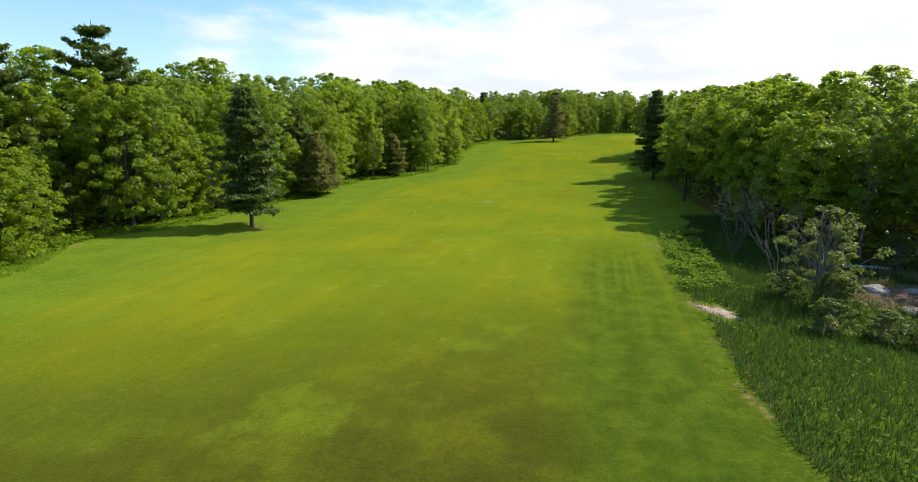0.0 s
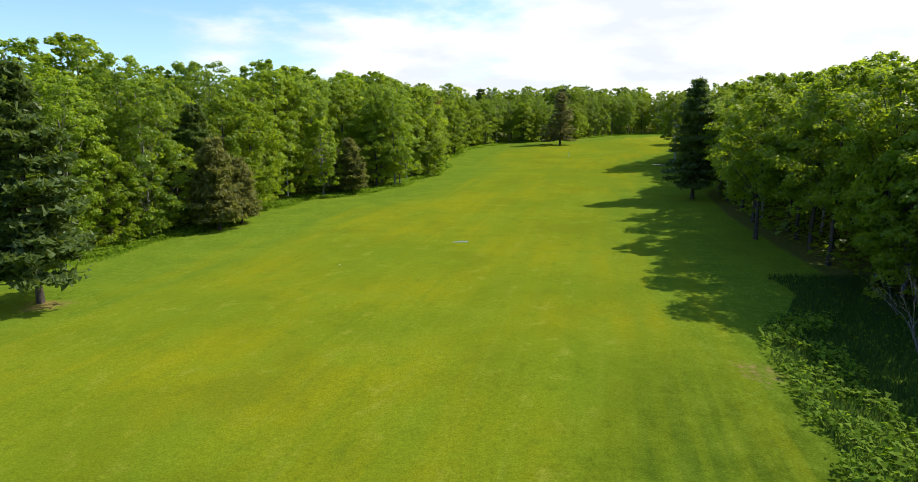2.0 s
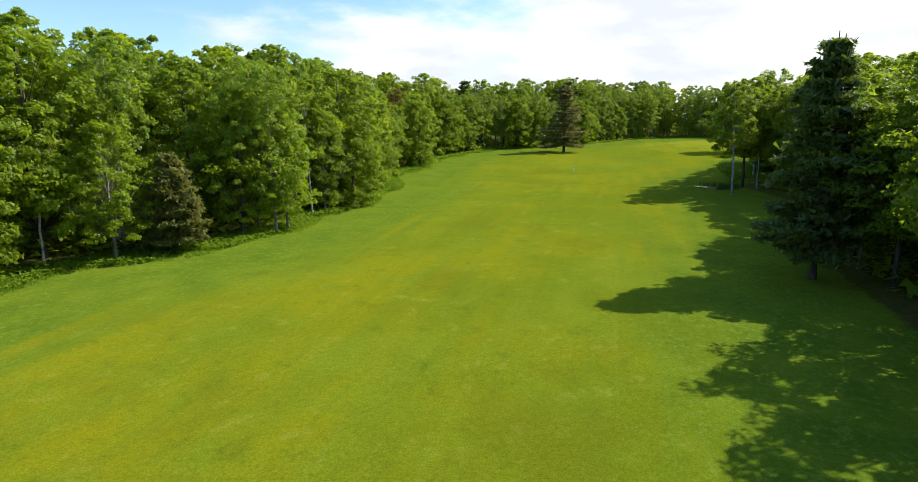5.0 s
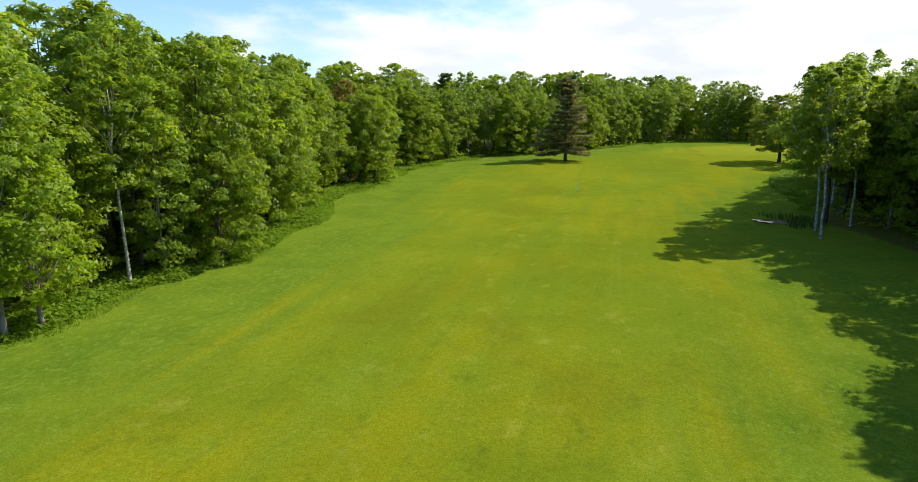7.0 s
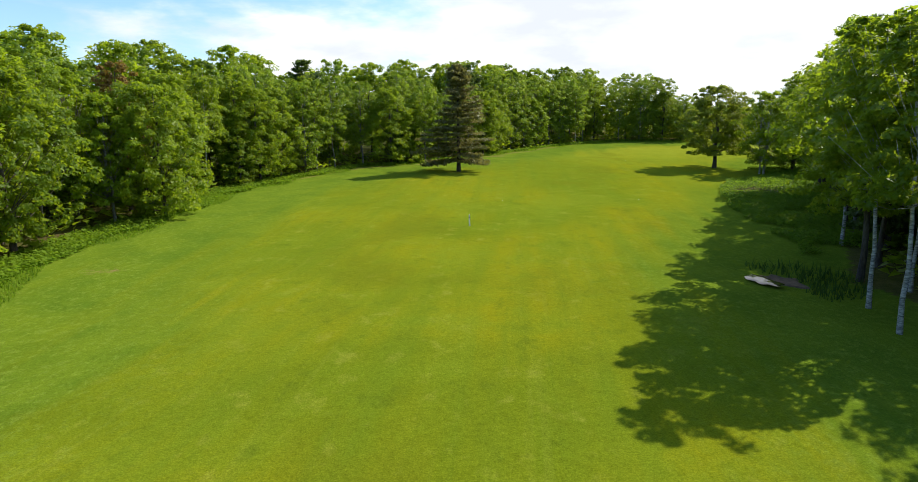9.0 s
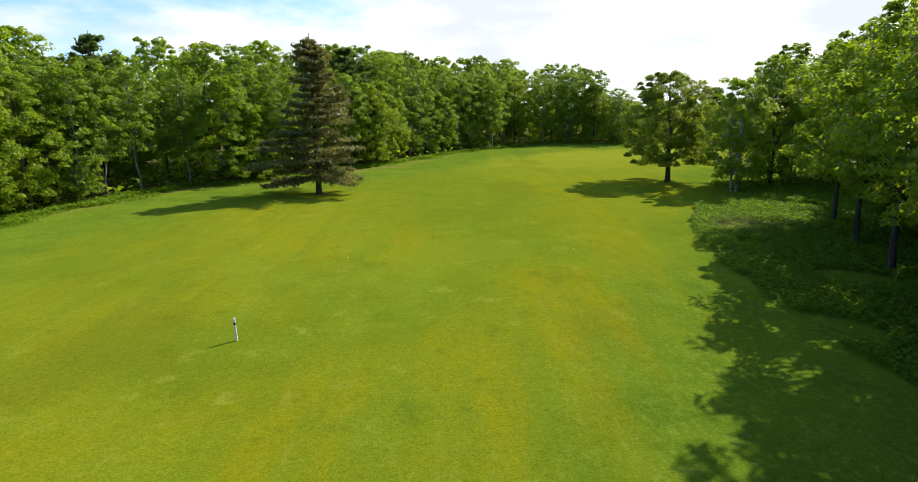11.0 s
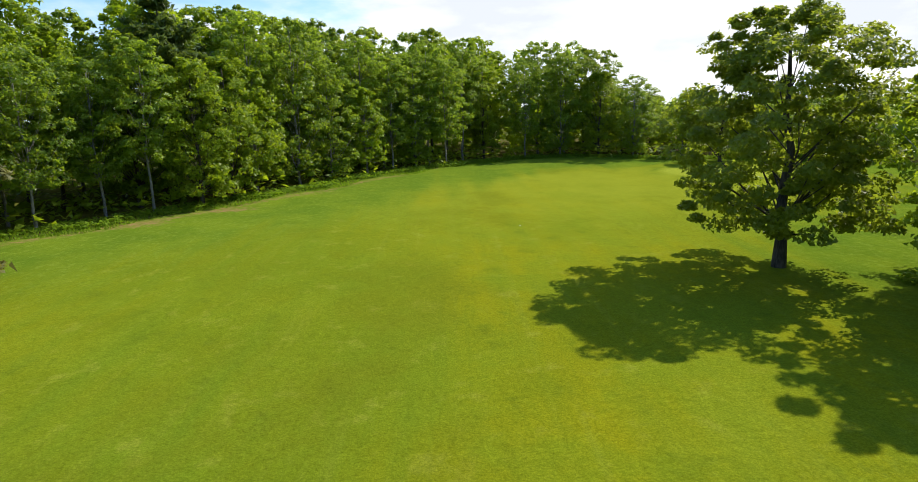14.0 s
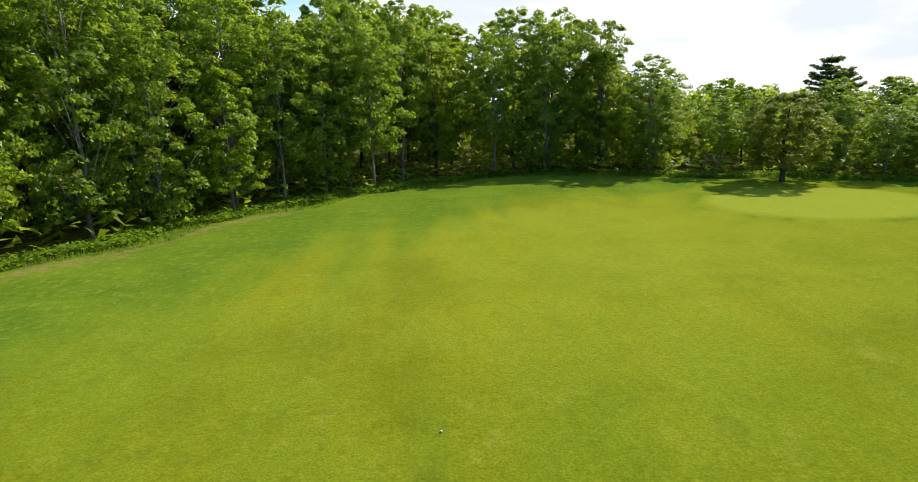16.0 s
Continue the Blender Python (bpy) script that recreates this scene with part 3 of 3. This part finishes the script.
model("clump_birch", broadleaf("birch_tree", 11, 3.6, 0.14, 96, 80, 0.28, LEAF, BARK_BIRCH, 0.10, stems=3), 11, "several-stemmed birch tree with white trunks")
model("rust", broadleaf("maple_tree", 13, 2.8, 0.25, 60, 72, 0.30, LEAF_RUST, BARK, 0.14), 13, "maple tree with rusty brown withering leaves")
model("lone_pine", conifer("white_pine", 16.2, 6.2, 0.09, 25, 7, 8, 22, NEEDLE_BROWN, BARK, 0.30, 0.12, 0.76, 0.5, 0.36), 16.2, "solitary white pine with tan needle tips", "pine tree")
model("pine", conifer("white_pine", 15, 4.0, 0.14, 23, 6, 7, 14, NEEDLE, BARK, 0.22, 0.12, 0.75, 0.38, 0.5), 15, "dark green white pine with a bare lower trunk", "pine tree")
model("tall_pine", conifer("white_pine", 20, 5.4, 0.35, 19, 6, 7, 15, NEEDLE, BARK, 0.30, 0.30, 0.75, 0.5, 0.55, 0.12), 20, "tall white pine standing above the wood", "pine tree")
model("cedar", conifer("cedar_tree", 8, 2.6, 0.13, 24, 7, 5, 16, CEDAR, BARK, 0.14, 0.45, 0.75, 0.3, 0.36), 8, "brownish green cedar tree at the edge of the wood", "cedar tree")
model("bush", broadleaf("bush", 3.2, 1.6, 0.05, 44, 70, 0.18, LEAF_WILLOW, BARK_GREY, 0.05, stems=4, shape="dome"), 3.2, "round leafy grey-green bush", "bush")
model("thin_tree", broadleaf("willow_shrub", 6, 2.4, 0.22, 54, 64, 0.17, LEAF_WILLOW, BARK_DEAD, 0.09, stems=3, bare=0.2, puff=0.22), 6, "thinly leaved willow shrub with grey stems", "shrub")

placed = []


def plant(key, x, y, tall, turn=None, wide=None, label="", group="", tip=0.0):
    made, own, usual, category, used = MODELS[key]
    turn = rng.uniform(0, 360) if turn is None else turn
    k = tall / own
    m = at(x, y, k, turn, (wide if wide else 0.35 + 0.65 * k) if k < 1.6 else k, tip)
    if not used:
        MODELS[key][4] = True
        made.matrix_basis = m
        ob = made
    else:
        ob = copy_thing(made, m @ Matrix.Diagonal((1 / made.scale[0], 1 / made.scale[1], 1 / made.scale[2], 1)))
    tagged(ob, label or usual, category, group or ("trees inside the wood" if key.startswith("inner") else "trees at the edge of the wood" if key.startswith(("maple", "aspen", "birch")) else ""))
    placed.append((x, y))
    return ob


# trees that stand out, left wood first
for key, x, y, tall in (
        ("tall_pine", -39, 67, 21.5), ("tall_pine", -45, 60, 19), ("maple_low", -35.5, 46, 8), ("maple_low", -37, 40, 9), ("pine", -21.4, 61.3, 14.6),
        ("cedar", -20.4, 86, 9.2), ("cedar", -19.6, 90, 7.0), ("maple", -21.2, 99, 13.0), ("birch", -20.3, 109.5, 12.0), ("maple_bright", -15.6, 111, 10.5),
        ("cedar", -12.2, 113.9, 8.0), ("cedar", -13.9, 116, 6.4), ("aspen", -6.6, 121.8, 15.5), ("maple_bright", -6.0, 123.6, 9.5), ("aspen", -9.0, 124, 16),
        ("birch", -5.6, 131, 14.5), ("aspen_low", -5.0, 134.2, 13), ("maple_low", -2.3, 137.2, 9.5), ("aspen", -7.5, 136, 17),
        ("maple_wide", -3.2, 150, 13), ("maple", -3.8, 158, 14), ("maple_wide", -4.0, 167, 13), ("maple_low", 2.1, 180, 12.2), ("maple_bright", -5.2, 179.0, 13.5),
        ("rust", -2.8, 184.6, 14.5), ("lone_pine", 33.8, 210.9, 16.2), ("tall_pine", 39, 241, 17.5), ("tall_pine", 10, 224, 17.5),
        ("pine", 34.9, 106, 16), ("maple_high", 30.4, 79.0, 12.5), ("maple_high", 34.4, 88, 13), ("birch", 45.8, 144.6, 14), ("birch", 47.2, 148, 14.5), ("birch", 51.6, 138.2, 14), ("birch", 51.5, 150, 13.5),
        ("birch", 55.4, 160, 15.5), ("aspen", 59.3, 163.5, 16.5), ("oak", 72.8, 207.4, 12.1), ("clump_birch", 75.1, 199, 11.2), ("maple", 80.6, 200.4, 13.5), ("aspen", 84, 204.7, 13),
        ("birch", 85.8, 203.2, 15), ("maple_high", 87.5, 199.4, 15), ("oak", 101.8, 250.6, 7.4), ("tall_pine", 118, 262, 11.5),
        ("maple_high", 50.6, 152.6, 15), ("maple_high", 54, 140, 16), ("maple_high", 52.5, 133.5, 16), ("maple_high", 51, 128.5, 14.5), ("maple_high", 48.4, 122, 14.5), ("maple_high", 60.6, 166, 14),
        ("thin_tree", 21.6, 34.0, 6.2), ("bush", 21.6, 32.6, 2.7), ("bush", 18.9, 28.9, 1.9), ("bush", 20.4, 35.8, 1.8), ("bush", 21.4, 28.3, 1.7), ("bush", 27.5, 44.0, 2.6), ("bush", 33.5, 44, 2.8), ("bush", 22.9, 27.6, 1.6),
        ("aspen", 88, 268.5, 16.2), ("aspen", 92.5, 266, 15), ("aspen_low", 84, 269, 16.4), ("maple", 91.5, 264, 12),
        ("maple_high", 71.6, 183.4, 13), ("maple_high", 67.8, 177.8, 14), ("maple_high", 63.8, 171.8, 14.5)):
    if key == "oak" and x > 100:
        plant(key, x, y, tall, label="small round yellow-green tree beside the putting green", wide=0.74)
    else:
        plant(key, x, y, tall)


def clear_of(x, y, gap):
    return all((x - px) ** 2 + (y - py) ** 2 > gap * gap for px, py in placed)


def along(points, spacing, inward):
    """Places along a border, set back from it into the wood (to the left of the way)."""
    pts = np.array(points, float)
    seg = np.hypot(*(pts[1:] - pts[:-1]).T)
    total = np.concatenate([[0], np.cumsum(seg)])
    s = rng.uniform(0, spacing)
    while s < total[-1]:
        i = int(np.searchsorted(total, s, side="right") - 1)
        way = (pts[i + 1] - pts[i]) / seg[i]
        p = pts[i] + way * (s - total[i]) + np.array([-way[1], way[0]]) * (inward + rng.normal(0, 0.8))
        yield float(p[0]), float(p[1])
        s += spacing * rng.uniform(0.75, 1.25)


LEFT_SIDE = CLEARING[1:LEFT_LAST]
RIGHT_SIDE = CLEARING[LEFT_LAST:-1]


def wood_height(x, y, side):
    if side == "left":
        return (float(np.interp(y, [0, 60, 110, 140, 170, 205, 230, 260], [14.8, 15.5, 17.2, 17.2, 16.0, 15.5, 15.7, 15.8])) * float(np.interp(x, [90, 100], [1, 0.52])))
    return float(np.interp(y, [0, 40, 100, 145, 165, 200, 215], [12.3, 12.8, 14.6, 15.4, 15.4, 15.4, 12]))


def choose(u, options):
    for key, share in options:
        if u < share:
            return key
        u -= share
    return options[-1][0]


for side, line in (("left", LEFT_SIDE), ("right", RIGHT_SIDE)):
    for inward, spacing, gap, fit, options in (
            (1.9, 4.2, 2.6, 0.84, (("maple", 0.14), ("maple_b", 0.12), ("maple_wide", 0.16), ("maple_low", 0.26), ("aspen_low", 0.2), ("maple_bright", 0.06), ("pine", 0.06))),
            (5.2, 5.0, 2.6, 0.97, (("maple_b", 0.30), ("aspen", 0.2), ("aspen_b", 0.2), ("maple_wide", 0.15), ("birch", 0.15))),
            (10.0, 5.2, 3.0, 1.04, (("inner", 0.6), ("inner_aspen", 0.4))),
            (15.5, 5.8, 3.2, 1.10, (("inner", 0.65), ("inner_aspen", 0.35)))):
        for x, y in along(line, spacing, inward):
            inside = float(inside_distance([x], [y])[0])
            if inside > -0.3 or -inside < inward * 0.6 or y < -5 or not clear_of(x, y, gap):
                continue
            aspens = y > 215 or (side == "right" and y > 120 and rng.uniform() < 0.35)
            key = choose(rng.uniform(), options)
            if side == "right" and inward < 9 and key in ("maple", "maple_b", "maple_low", "aspen_low", "pine"):
                key = choose(rng.uniform(), (("maple_high", 0.5), ("birch", 0.18), ("aspen", 0.12), ("pine", 0.12), ("maple_bright", 0.08)))
            if aspens and inward < 9 and rng.uniform() < 0.7:
                key = choose(rng.uniform(), (("aspen", 0.40), ("aspen_b", 0.30), ("aspen_low", 0.30)))
            tall = wood_height(x, y, side) * fit * rng.uniform(0.88, 1.10)
            if key == "maple_low":
                tall *= 0.68
            if key == "maple_high":
                tall *= 1.08
            if key == "maple_bright":
                tall *= 0.8
            plant(key, x, y, tall)

# maples that shade the fairway beside the first bend of the wood
for x, y, tall, turn in ((31.2, 69.5, 14.0, 40), (30.6, 63.5, 13.5, 150), (33.0, 75.0, 14.0, 260)):
    plant("maple_high", x, y, tall, turn)


# the depth of the woods: crowns far behind the edge, joined
def far_woods():
    xs, ys = rng.uniform(-95, 165, 9000), rng.uniform(-5, 310, 9000)
    ds = inside_distance(xs, ys)
    near = np.array(placed)
    quads, spots = [], []
    for x, y, d in zip(xs, ys, ds):
        if not -34 < d < -6 or np.min(np.hypot(near[:, 0] - x, near[:, 1] - y)) < 4.4 or any((x - a) ** 2 + (y - b) ** 2 < 20 for a, b in spots):
            continue
        spots.append((x, y))
        side = "left" if x < 20 + y * 0.2 or y > 235 else "right"
        tall, z = wood_height(x, y, side) * rng.uniform(0.88, 1.08), height(x, y)
        wide = rng.uniform(3.0, 4.2)
        for k in range(26):
            u = (k + 0.5) / 26
            ring = math.sin(math.pi * min(1, 0.3 + u * 0.66)) ** 0.6
            a = k * 2.4 + x
            c = (x + wide * ring * 0.75 * math.cos(a), y + wide * ring * 0.75 * math.sin(a), z + tall * (0.02 + 0.95 * u))
            quads.append(clump_leaves(c, wide * 0.36, 30, 0.62, (x, y, z + tall * 0.6)))
    tagged(part("far_woods", leaf_mesh("far_woods", np.concatenate(quads)), LEAF), "dense green woodland behind the edge trees", "woodland", kind="stuff")


far_woods()


# ---- low plants ----
def scatter(name, count, box, keep, low, high, size, leaf, label, category, longer=1.5, upright=False):
    """Many small leaves or blades on the ground, joined, inside a region given by keep(x, y, d); with no box, along the left wood."""
    if box is None:
        near, far = EDGE[1:LEFT_LAST - 1], EDGE[2:LEFT_LAST]
        long = np.hypot(*(far - near).T)
        pick = rng.choice(len(near), count, p=long / long.sum())
        u = rng.uniform(0, 1, (count, 1))
        way = (far - near)[pick] / long[pick][:, None]
        spot = near[pick] + (far - near)[pick] * u + np.stack([way[:, 1], -way[:, 0]], 1) * rng.uniform(-2.4, 3.2, (count, 1))
        x, y = spot[:, 0], spot[:, 1]
    else:
        x = rng.uniform(box[0], box[1], count)
        y = rng.uniform(box[2], box[3], count)
    ok = keep(x, y, inside_distance(x, y))
    x, y = x[ok], y[ok]
    z = np.array([height(a, b) for a, b in zip(x, y)])
    n = len(x)
    tall = rng.uniform(low, high, n)
    if upright:
        lean = np.stack([rng.normal(0, 0.28, n), rng.normal(0, 0.28, n), np.ones(n)], 1)
        a = rng.uniform(0, math.pi, n)
        side = np.stack([np.cos(a), np.sin(a), np.zeros(n)], 1) * (size * rng.uniform(0.6, 1.3, n))[:, None]
        foot = np.stack([x, y, z - 0.03], 1)
        tip = foot + lean * tall[:, None]
        corners = np.stack([foot - side, foot + side, tip], 1)
    else:
        normals = np.stack([rng.normal(0, 0.5, n), rng.normal(0, 0.5, n), np.ones(n)], 1)
        corners = leaves(np.stack([x, y, z + tall], 1), normals, size, longer)
    ob = part(name, leaf_mesh(name, corners), leaf)
    return tagged(ob, label, category, kind="stuff")


scatter("undergrowth", 130000, None, lambda x, y, d: (d < 0.8 + 0.6 * np.sin(x * 0.7 + y * 0.5) - (y > 215) + 1.2 * ((y > 100) & (y < 203))) & (d > -3),
        0.05, 0.42, 0.20, FERN, "low bright green undergrowth along the edge of the wood", "undergrowth")
scatter("understory", 140000, (-60, 130, 5, 285), lambda x, y, d: (d < -1.2) & (d > -13),
        0.2, 1.7, 0.55, LEAF, "dark leafy understory below the trees", "undergrowth")
scatter("edge_grass", 130000, None, lambda x, y, d: (d < 1.6 + 0.8 * np.sin(x * 0.4 + y * 0.33) - (y > 215) + 0.9 * ((y > 100) & (y < 203))) & (d > -1.5),
        0.10, 0.32, 0.04, FERN, "unmown grass fringe along the wood", "grass", upright=True)
scatter("tall_grass", 130000, (9, 32, 4, 66), lambda x, y, d: (x > bank_edge(y) + 0.15 * np.sin(y * 1.3)) & (d > -2.5) & (np.hypot((x - 14.5) / 1.1, (y - 32.2) / 1.9) > 1),
        0.20, 0.55, 0.028, GRASS_TALL, "tall unmown grass on the bank beside the fairway", "grass", upright=True)
scatter("bank_weeds", 4500, (9, 32, 4, 66), lambda x, y, d: (x > bank_edge(y) - 0.3) & (d > -2.5) & (np.sin(x * 1.1 + y * 0.35) + np.sin(y * 0.5 - x) > 0.2) & (np.hypot((x - 14.5) / 1.1, (y - 32.2) / 1.9) > 1),
        0.10, 0.5, 0.15, FERN, "leafy weeds on the grass bank", "weeds")
THATCH = foliage("dead_grass_blade", (0.150, 0.135, 0.060), (0.300, 0.270, 0.130), (0.30, 0.27, 0.12), 0.35, 0.8, 0.05)
scatter("dead_grass", 22000, (9, 24, 10, 40), lambda x, y, d: (np.abs(x - bank_edge(y) - 0.45 - 0.2 * np.sin(y * 0.9)) < 0.28),
        0.10, 0.32, 0.030, THATCH, "pale dead grass along the rim of the bank", "grass", upright=True)
scatter("clover_weeds", 16000, (14, 27, 36, 58), lambda x, y, d: (x > bank_edge(y) - 0.2) & (x < bank_edge(y) + 3.4) & (np.sin(x * 1.7 + y * 0.9) + np.sin(y * 1.3 - x) > -0.6),
        0.10, 0.55, 0.17, FERN, "bright leafy weeds on the sunny bank", "weeds")
scatter("dead_brush", 9000, (24, 35, 31, 43), lambda x, y, d: np.sin(x * 1.3 + y * 0.7) + np.sin(y * 1.1 - x * 0.8) > 0.3,
        0.15, 0.8, 0.03, THATCH, "brown dead brush on bare soil", "brush", upright=True)
scatter("fern_bed", 260000, (46, 88, 158, 204), lambda x, y, d: (x > fern_edge(y) + 0.2 * np.sin(y * 1.1)) & (np.hypot((x - 64.5) / 2.6, (y - 184.5) / 1.5) > 1 + 0.3 * np.sin(3 * x + 2 * y)) & (d > -6) & (np.sin(x * 0.9) + np.sin(y * 0.8 + x * 0.3) > np.where(y > 174, -1.7, -1.0)) & (np.hypot(x - 45.2, y - 153.8) > 2.6),
        0.06, 0.46, 0.14, FERN, "bed of light green ferns under the birches", "ferns")
scatter("dead_bracken", 16000, (57, 74, 176, 192), lambda x, y, d: (x > fern_edge(y) + 0.3) & (np.hypot((x - 64.5) / 4.2, (y - 184.5) / 3.2) < 1 + 0.35 * np.sin(2 * x + 1.4 * y)) & (d > 0),
        0.05, 0.40, 0.10, THATCH, "brown dead bracken among the ferns", "bracken")
scatter("pool_reeds", 2600, (41, 52, 147, 161), lambda x, y, d: (np.hypot((x - 45.6) / 1.0, (y - 153.8) / 1.3) > 1.9) & (np.hypot((x - 46.6) / 1.2, (y - 153.4) / 1.2) < 3.4) & (x > 46.2),
        0.3, 0.8, 0.04, GRASS_TALL, "reeds and sedge round the small pool", "reeds", upright=True)


# ---- ground features ----
def blob(name, x, y, rx, ry, turn, lift, mat, dome=0.0, sides=40, wobble=0.18, level=None, seed=0.0):
    """An irregular patch lying on the ground."""
    verts, faces = [], []
    rings = (1.0, 0.8, 0.5, 0.2)
    for r in rings:
        for k in range(sides):
            a = 2 * math.pi * k / sides
            w = 1 + wobble * noise.noise((math.cos(a) * 1.7 + seed, math.sin(a) * 1.7, seed))* 1.6
            lx, ly = rx * r * w * math.cos(a), ry * r * w * math.sin(a)
            px, py = x + lx * math.cos(turn) - ly * math.sin(turn), y + lx * math.sin(turn) + ly * math.cos(turn)
            z = (height(px, py) if level is None else level) + (lift if r < 1 else -0.03) + dome * (1 - r * r)
            verts.append((px, py, z))
    for i in range(len(rings) - 1):
        for k in range(sides):
            a, b = i * sides + k, i * sides + (k + 1) % sides
            faces.append((a, b, b + sides, a + sides))
    faces.append(tuple(range((len(rings) - 1) * sides, len(rings) * sides)))
    return part(name, mesh_of(name, verts, faces, True), mat)


tagged(blob("sand_patch", 14.5, 32.2, 0.75, 1.5, 0.5, 0.03, SAND, 0.05, seed=2.0, wobble=0.6), "pale bare sand patch in the grass bank", "sand patch", kind="structure")
tagged(blob("pool_water", 45.2, 153.8, 0.8, 1.2, 0.1, 0.0, WATER, 0.0, level=float(rise(44.5, 155.0)) + 0.16, seed=4.0, wobble=0.4), "small still pool reflecting the sky beside the trees", "pool", kind="structure")
tagged(blob("mud_bank", 46.8, 154.0, 1.1, 1.5, 0.2, 0.03, SOIL, 0.03, seed=5.0, wobble=0.4), "dark wet mud beside the small pool", "mud", kind="structure")
tagged(blob("puddle_water", 4.15, 79.2, 0.80, 0.34, 0.2, 0.012, WET, 0.0, seed=6.0, wobble=0.5), "shallow wet patch on the fairway", "puddle", kind="structure")


# ---- bare shrubs ----
def bare_shrub(x, y, tall, stems, label):
    root = new("dead_shrub")
    root.matrix_basis = pose(x, y, height(x, y))

    def grow(verts, faces, start, way, length, r, depth):
        end = start + way * length
        mid = start.lerp(end, 0.5) + Vector(rng.normal(0, 0.06 * length, 3))
        tube(verts, faces, [start, mid, end], [r, r * 0.75, r * 0.5], 4)
        if depth:
            for _ in range(3):
                w = (way + Vector(rng.normal(0, 0.26, 3)) + Vector((0, 0, 0.12))).normalized()
                grow(verts, faces, start.lerp(end, rng.uniform(0.5, 1.0)), w, length * rng.uniform(0.5, 0.75), r * 0.5, depth - 1)

    for s in range(stems):
        verts, faces = [], []
        a = 2 * math.pi * s / stems + rng.uniform(-0.4, 0.4)
        grow(verts, faces, Vector((0.15 * math.cos(a), 0.15 * math.sin(a), -0.2)), Vector((0.34 * math.cos(a), 0.34 * math.sin(a), 1)).normalized(), tall * 0.46, 0.030, 3)
        part("stem", mesh_of("stem", verts, faces, True), BARK_DEAD, root)
    tagged(root, label, "dead shrub", "dead shrubs on the bank")


bare_shrub(23.4, 49.4, 7.4, 6, "bare grey many-stemmed shrub without leaves")
bare_shrub(22.9, 41.2, 6.6, 6, "bare pale-stemmed shrub on the grass bank")
bare_shrub(22.6, 35.8, 5.2, 4, "bare pale-stemmed shrub on the grass bank")


# ---- stake, balls, rocks, pipes ----
def lathe(profile, sides=12):
    verts, faces = [], []
    for r, z in profile:
        for k in range(sides):
            a = 2 * math.pi * k / sides
            verts.append((r * math.cos(a), r * math.sin(a), z))
    for i in range(len(profile) - 1):
        for k in range(sides):
            a, b = i * sides + k, i * sides + (k + 1) % sides
            faces.append((a, b, b + sides, a + sides))
    faces.append(tuple(range((len(profile) - 1) * sides, len(profile) * sides)))
    return verts, faces


stake = new("distance_stake")
stake.matrix_basis = pose(29.8, 171.6, height(29.8, 171.6), 2, -1.5, 0)
part("post", mesh_of("post", *lathe([(0.05, -0.2), (0.05, 0.93), (0.043, 0.96), (0.015, 1.04)])), WHITE, stake)
part("band", mesh_of("band", *lathe([(0.05, 0.70), (0.056, 0.705), (0.056, 0.80), (0.05, 0.805)])), BARK, stake, "dark painted band")
tagged(stake, "white wooden distance stake on the fairway", "stake")

ball_mesh = mesh_of("golf_ball", *lathe([(0.03 * math.sin(math.pi * (i + 0.3) / 8.6), 0.03 - 0.03 * math.cos(math.pi * (i + 0.3) / 8.6)) for i in range(9)], 14), True)
for bx, by in ((64.1, 220.6), (-5.0, 70.3), (35.1, 183.6), (49.4, 181.5)):
    ball = part("golf_ball", ball_mesh, WHITE)
    ball.matrix_basis = pose(bx, by, height(bx, by) + 0.005)
    tagged(ball, "white golf ball lying on the grass", "golf ball", "golf balls on the fairway")


def boulder(x, y, size, flat, label):
    bm = bmesh.new()
    bmesh.ops.create_icosphere(bm, subdivisions=3, radius=size)
    for v in bm.verts:
        k = 1 + 0.28 * noise.noise(v.co * (1.3 / size) + Vector((x, y, 0))) + 0.1 * noise.noise(v.co * (4 / size))
        v.co = Vector((v.co.x * k, v.co.y * k * 0.8, v.co.z * k * flat))
    me = bpy.data.meshes.new("boulder")
    bm.to_mesh(me)
    bm.free()
    ob = part("boulder", me, ROCK)
    ob.matrix_basis = pose(x, y, height(x, y) + size * flat * 0.25, 0, 0, x * 37 % 360)
    tagged(ob, label, "boulder", "boulders on the bank")


boulder(27.2, 37.4, 1.1, 0.45, "flat grey boulder among weeds")
boulder(29.2, 36.6, 0.8, 0.5, "grey boulder among weeds")
boulder(26.6, 33.2, 0.7, 0.5, "grey boulder beside bare soil")
boulder(28.2, 34.4, 0.55, 0.6, "grey boulder beside bare soil")
tagged(blob("bare_soil", 29.6, 36.4, 4.6, 3.8, 0.4, 0.04, SOIL, 0.35, seed=9.0, wobble=0.3), "bare brown soil between weeds", "soil", kind="structure")

pipe_mesh = mesh_of("pipe", *lathe([(0.09, -1.2), (0.10, -1.19), (0.10, 1.19), (0.09, 1.2), (0.07, 1.2)], 12), True)
for px, py, turn, up in ((30.6, 44.0, 80, 0.1), (30.9, 44.4, 76, 0.1), (31.6, 43.7, 84, 0.1)):
    pipe = part("pipe", pipe_mesh, WHITE)
    pipe.matrix_basis = pose(px, py, height(px, py) + up, 90, 0, turn)
    tagged(pipe, "pale weathered pipe lying in the weeds", "pipe", "pipes in the weeds")
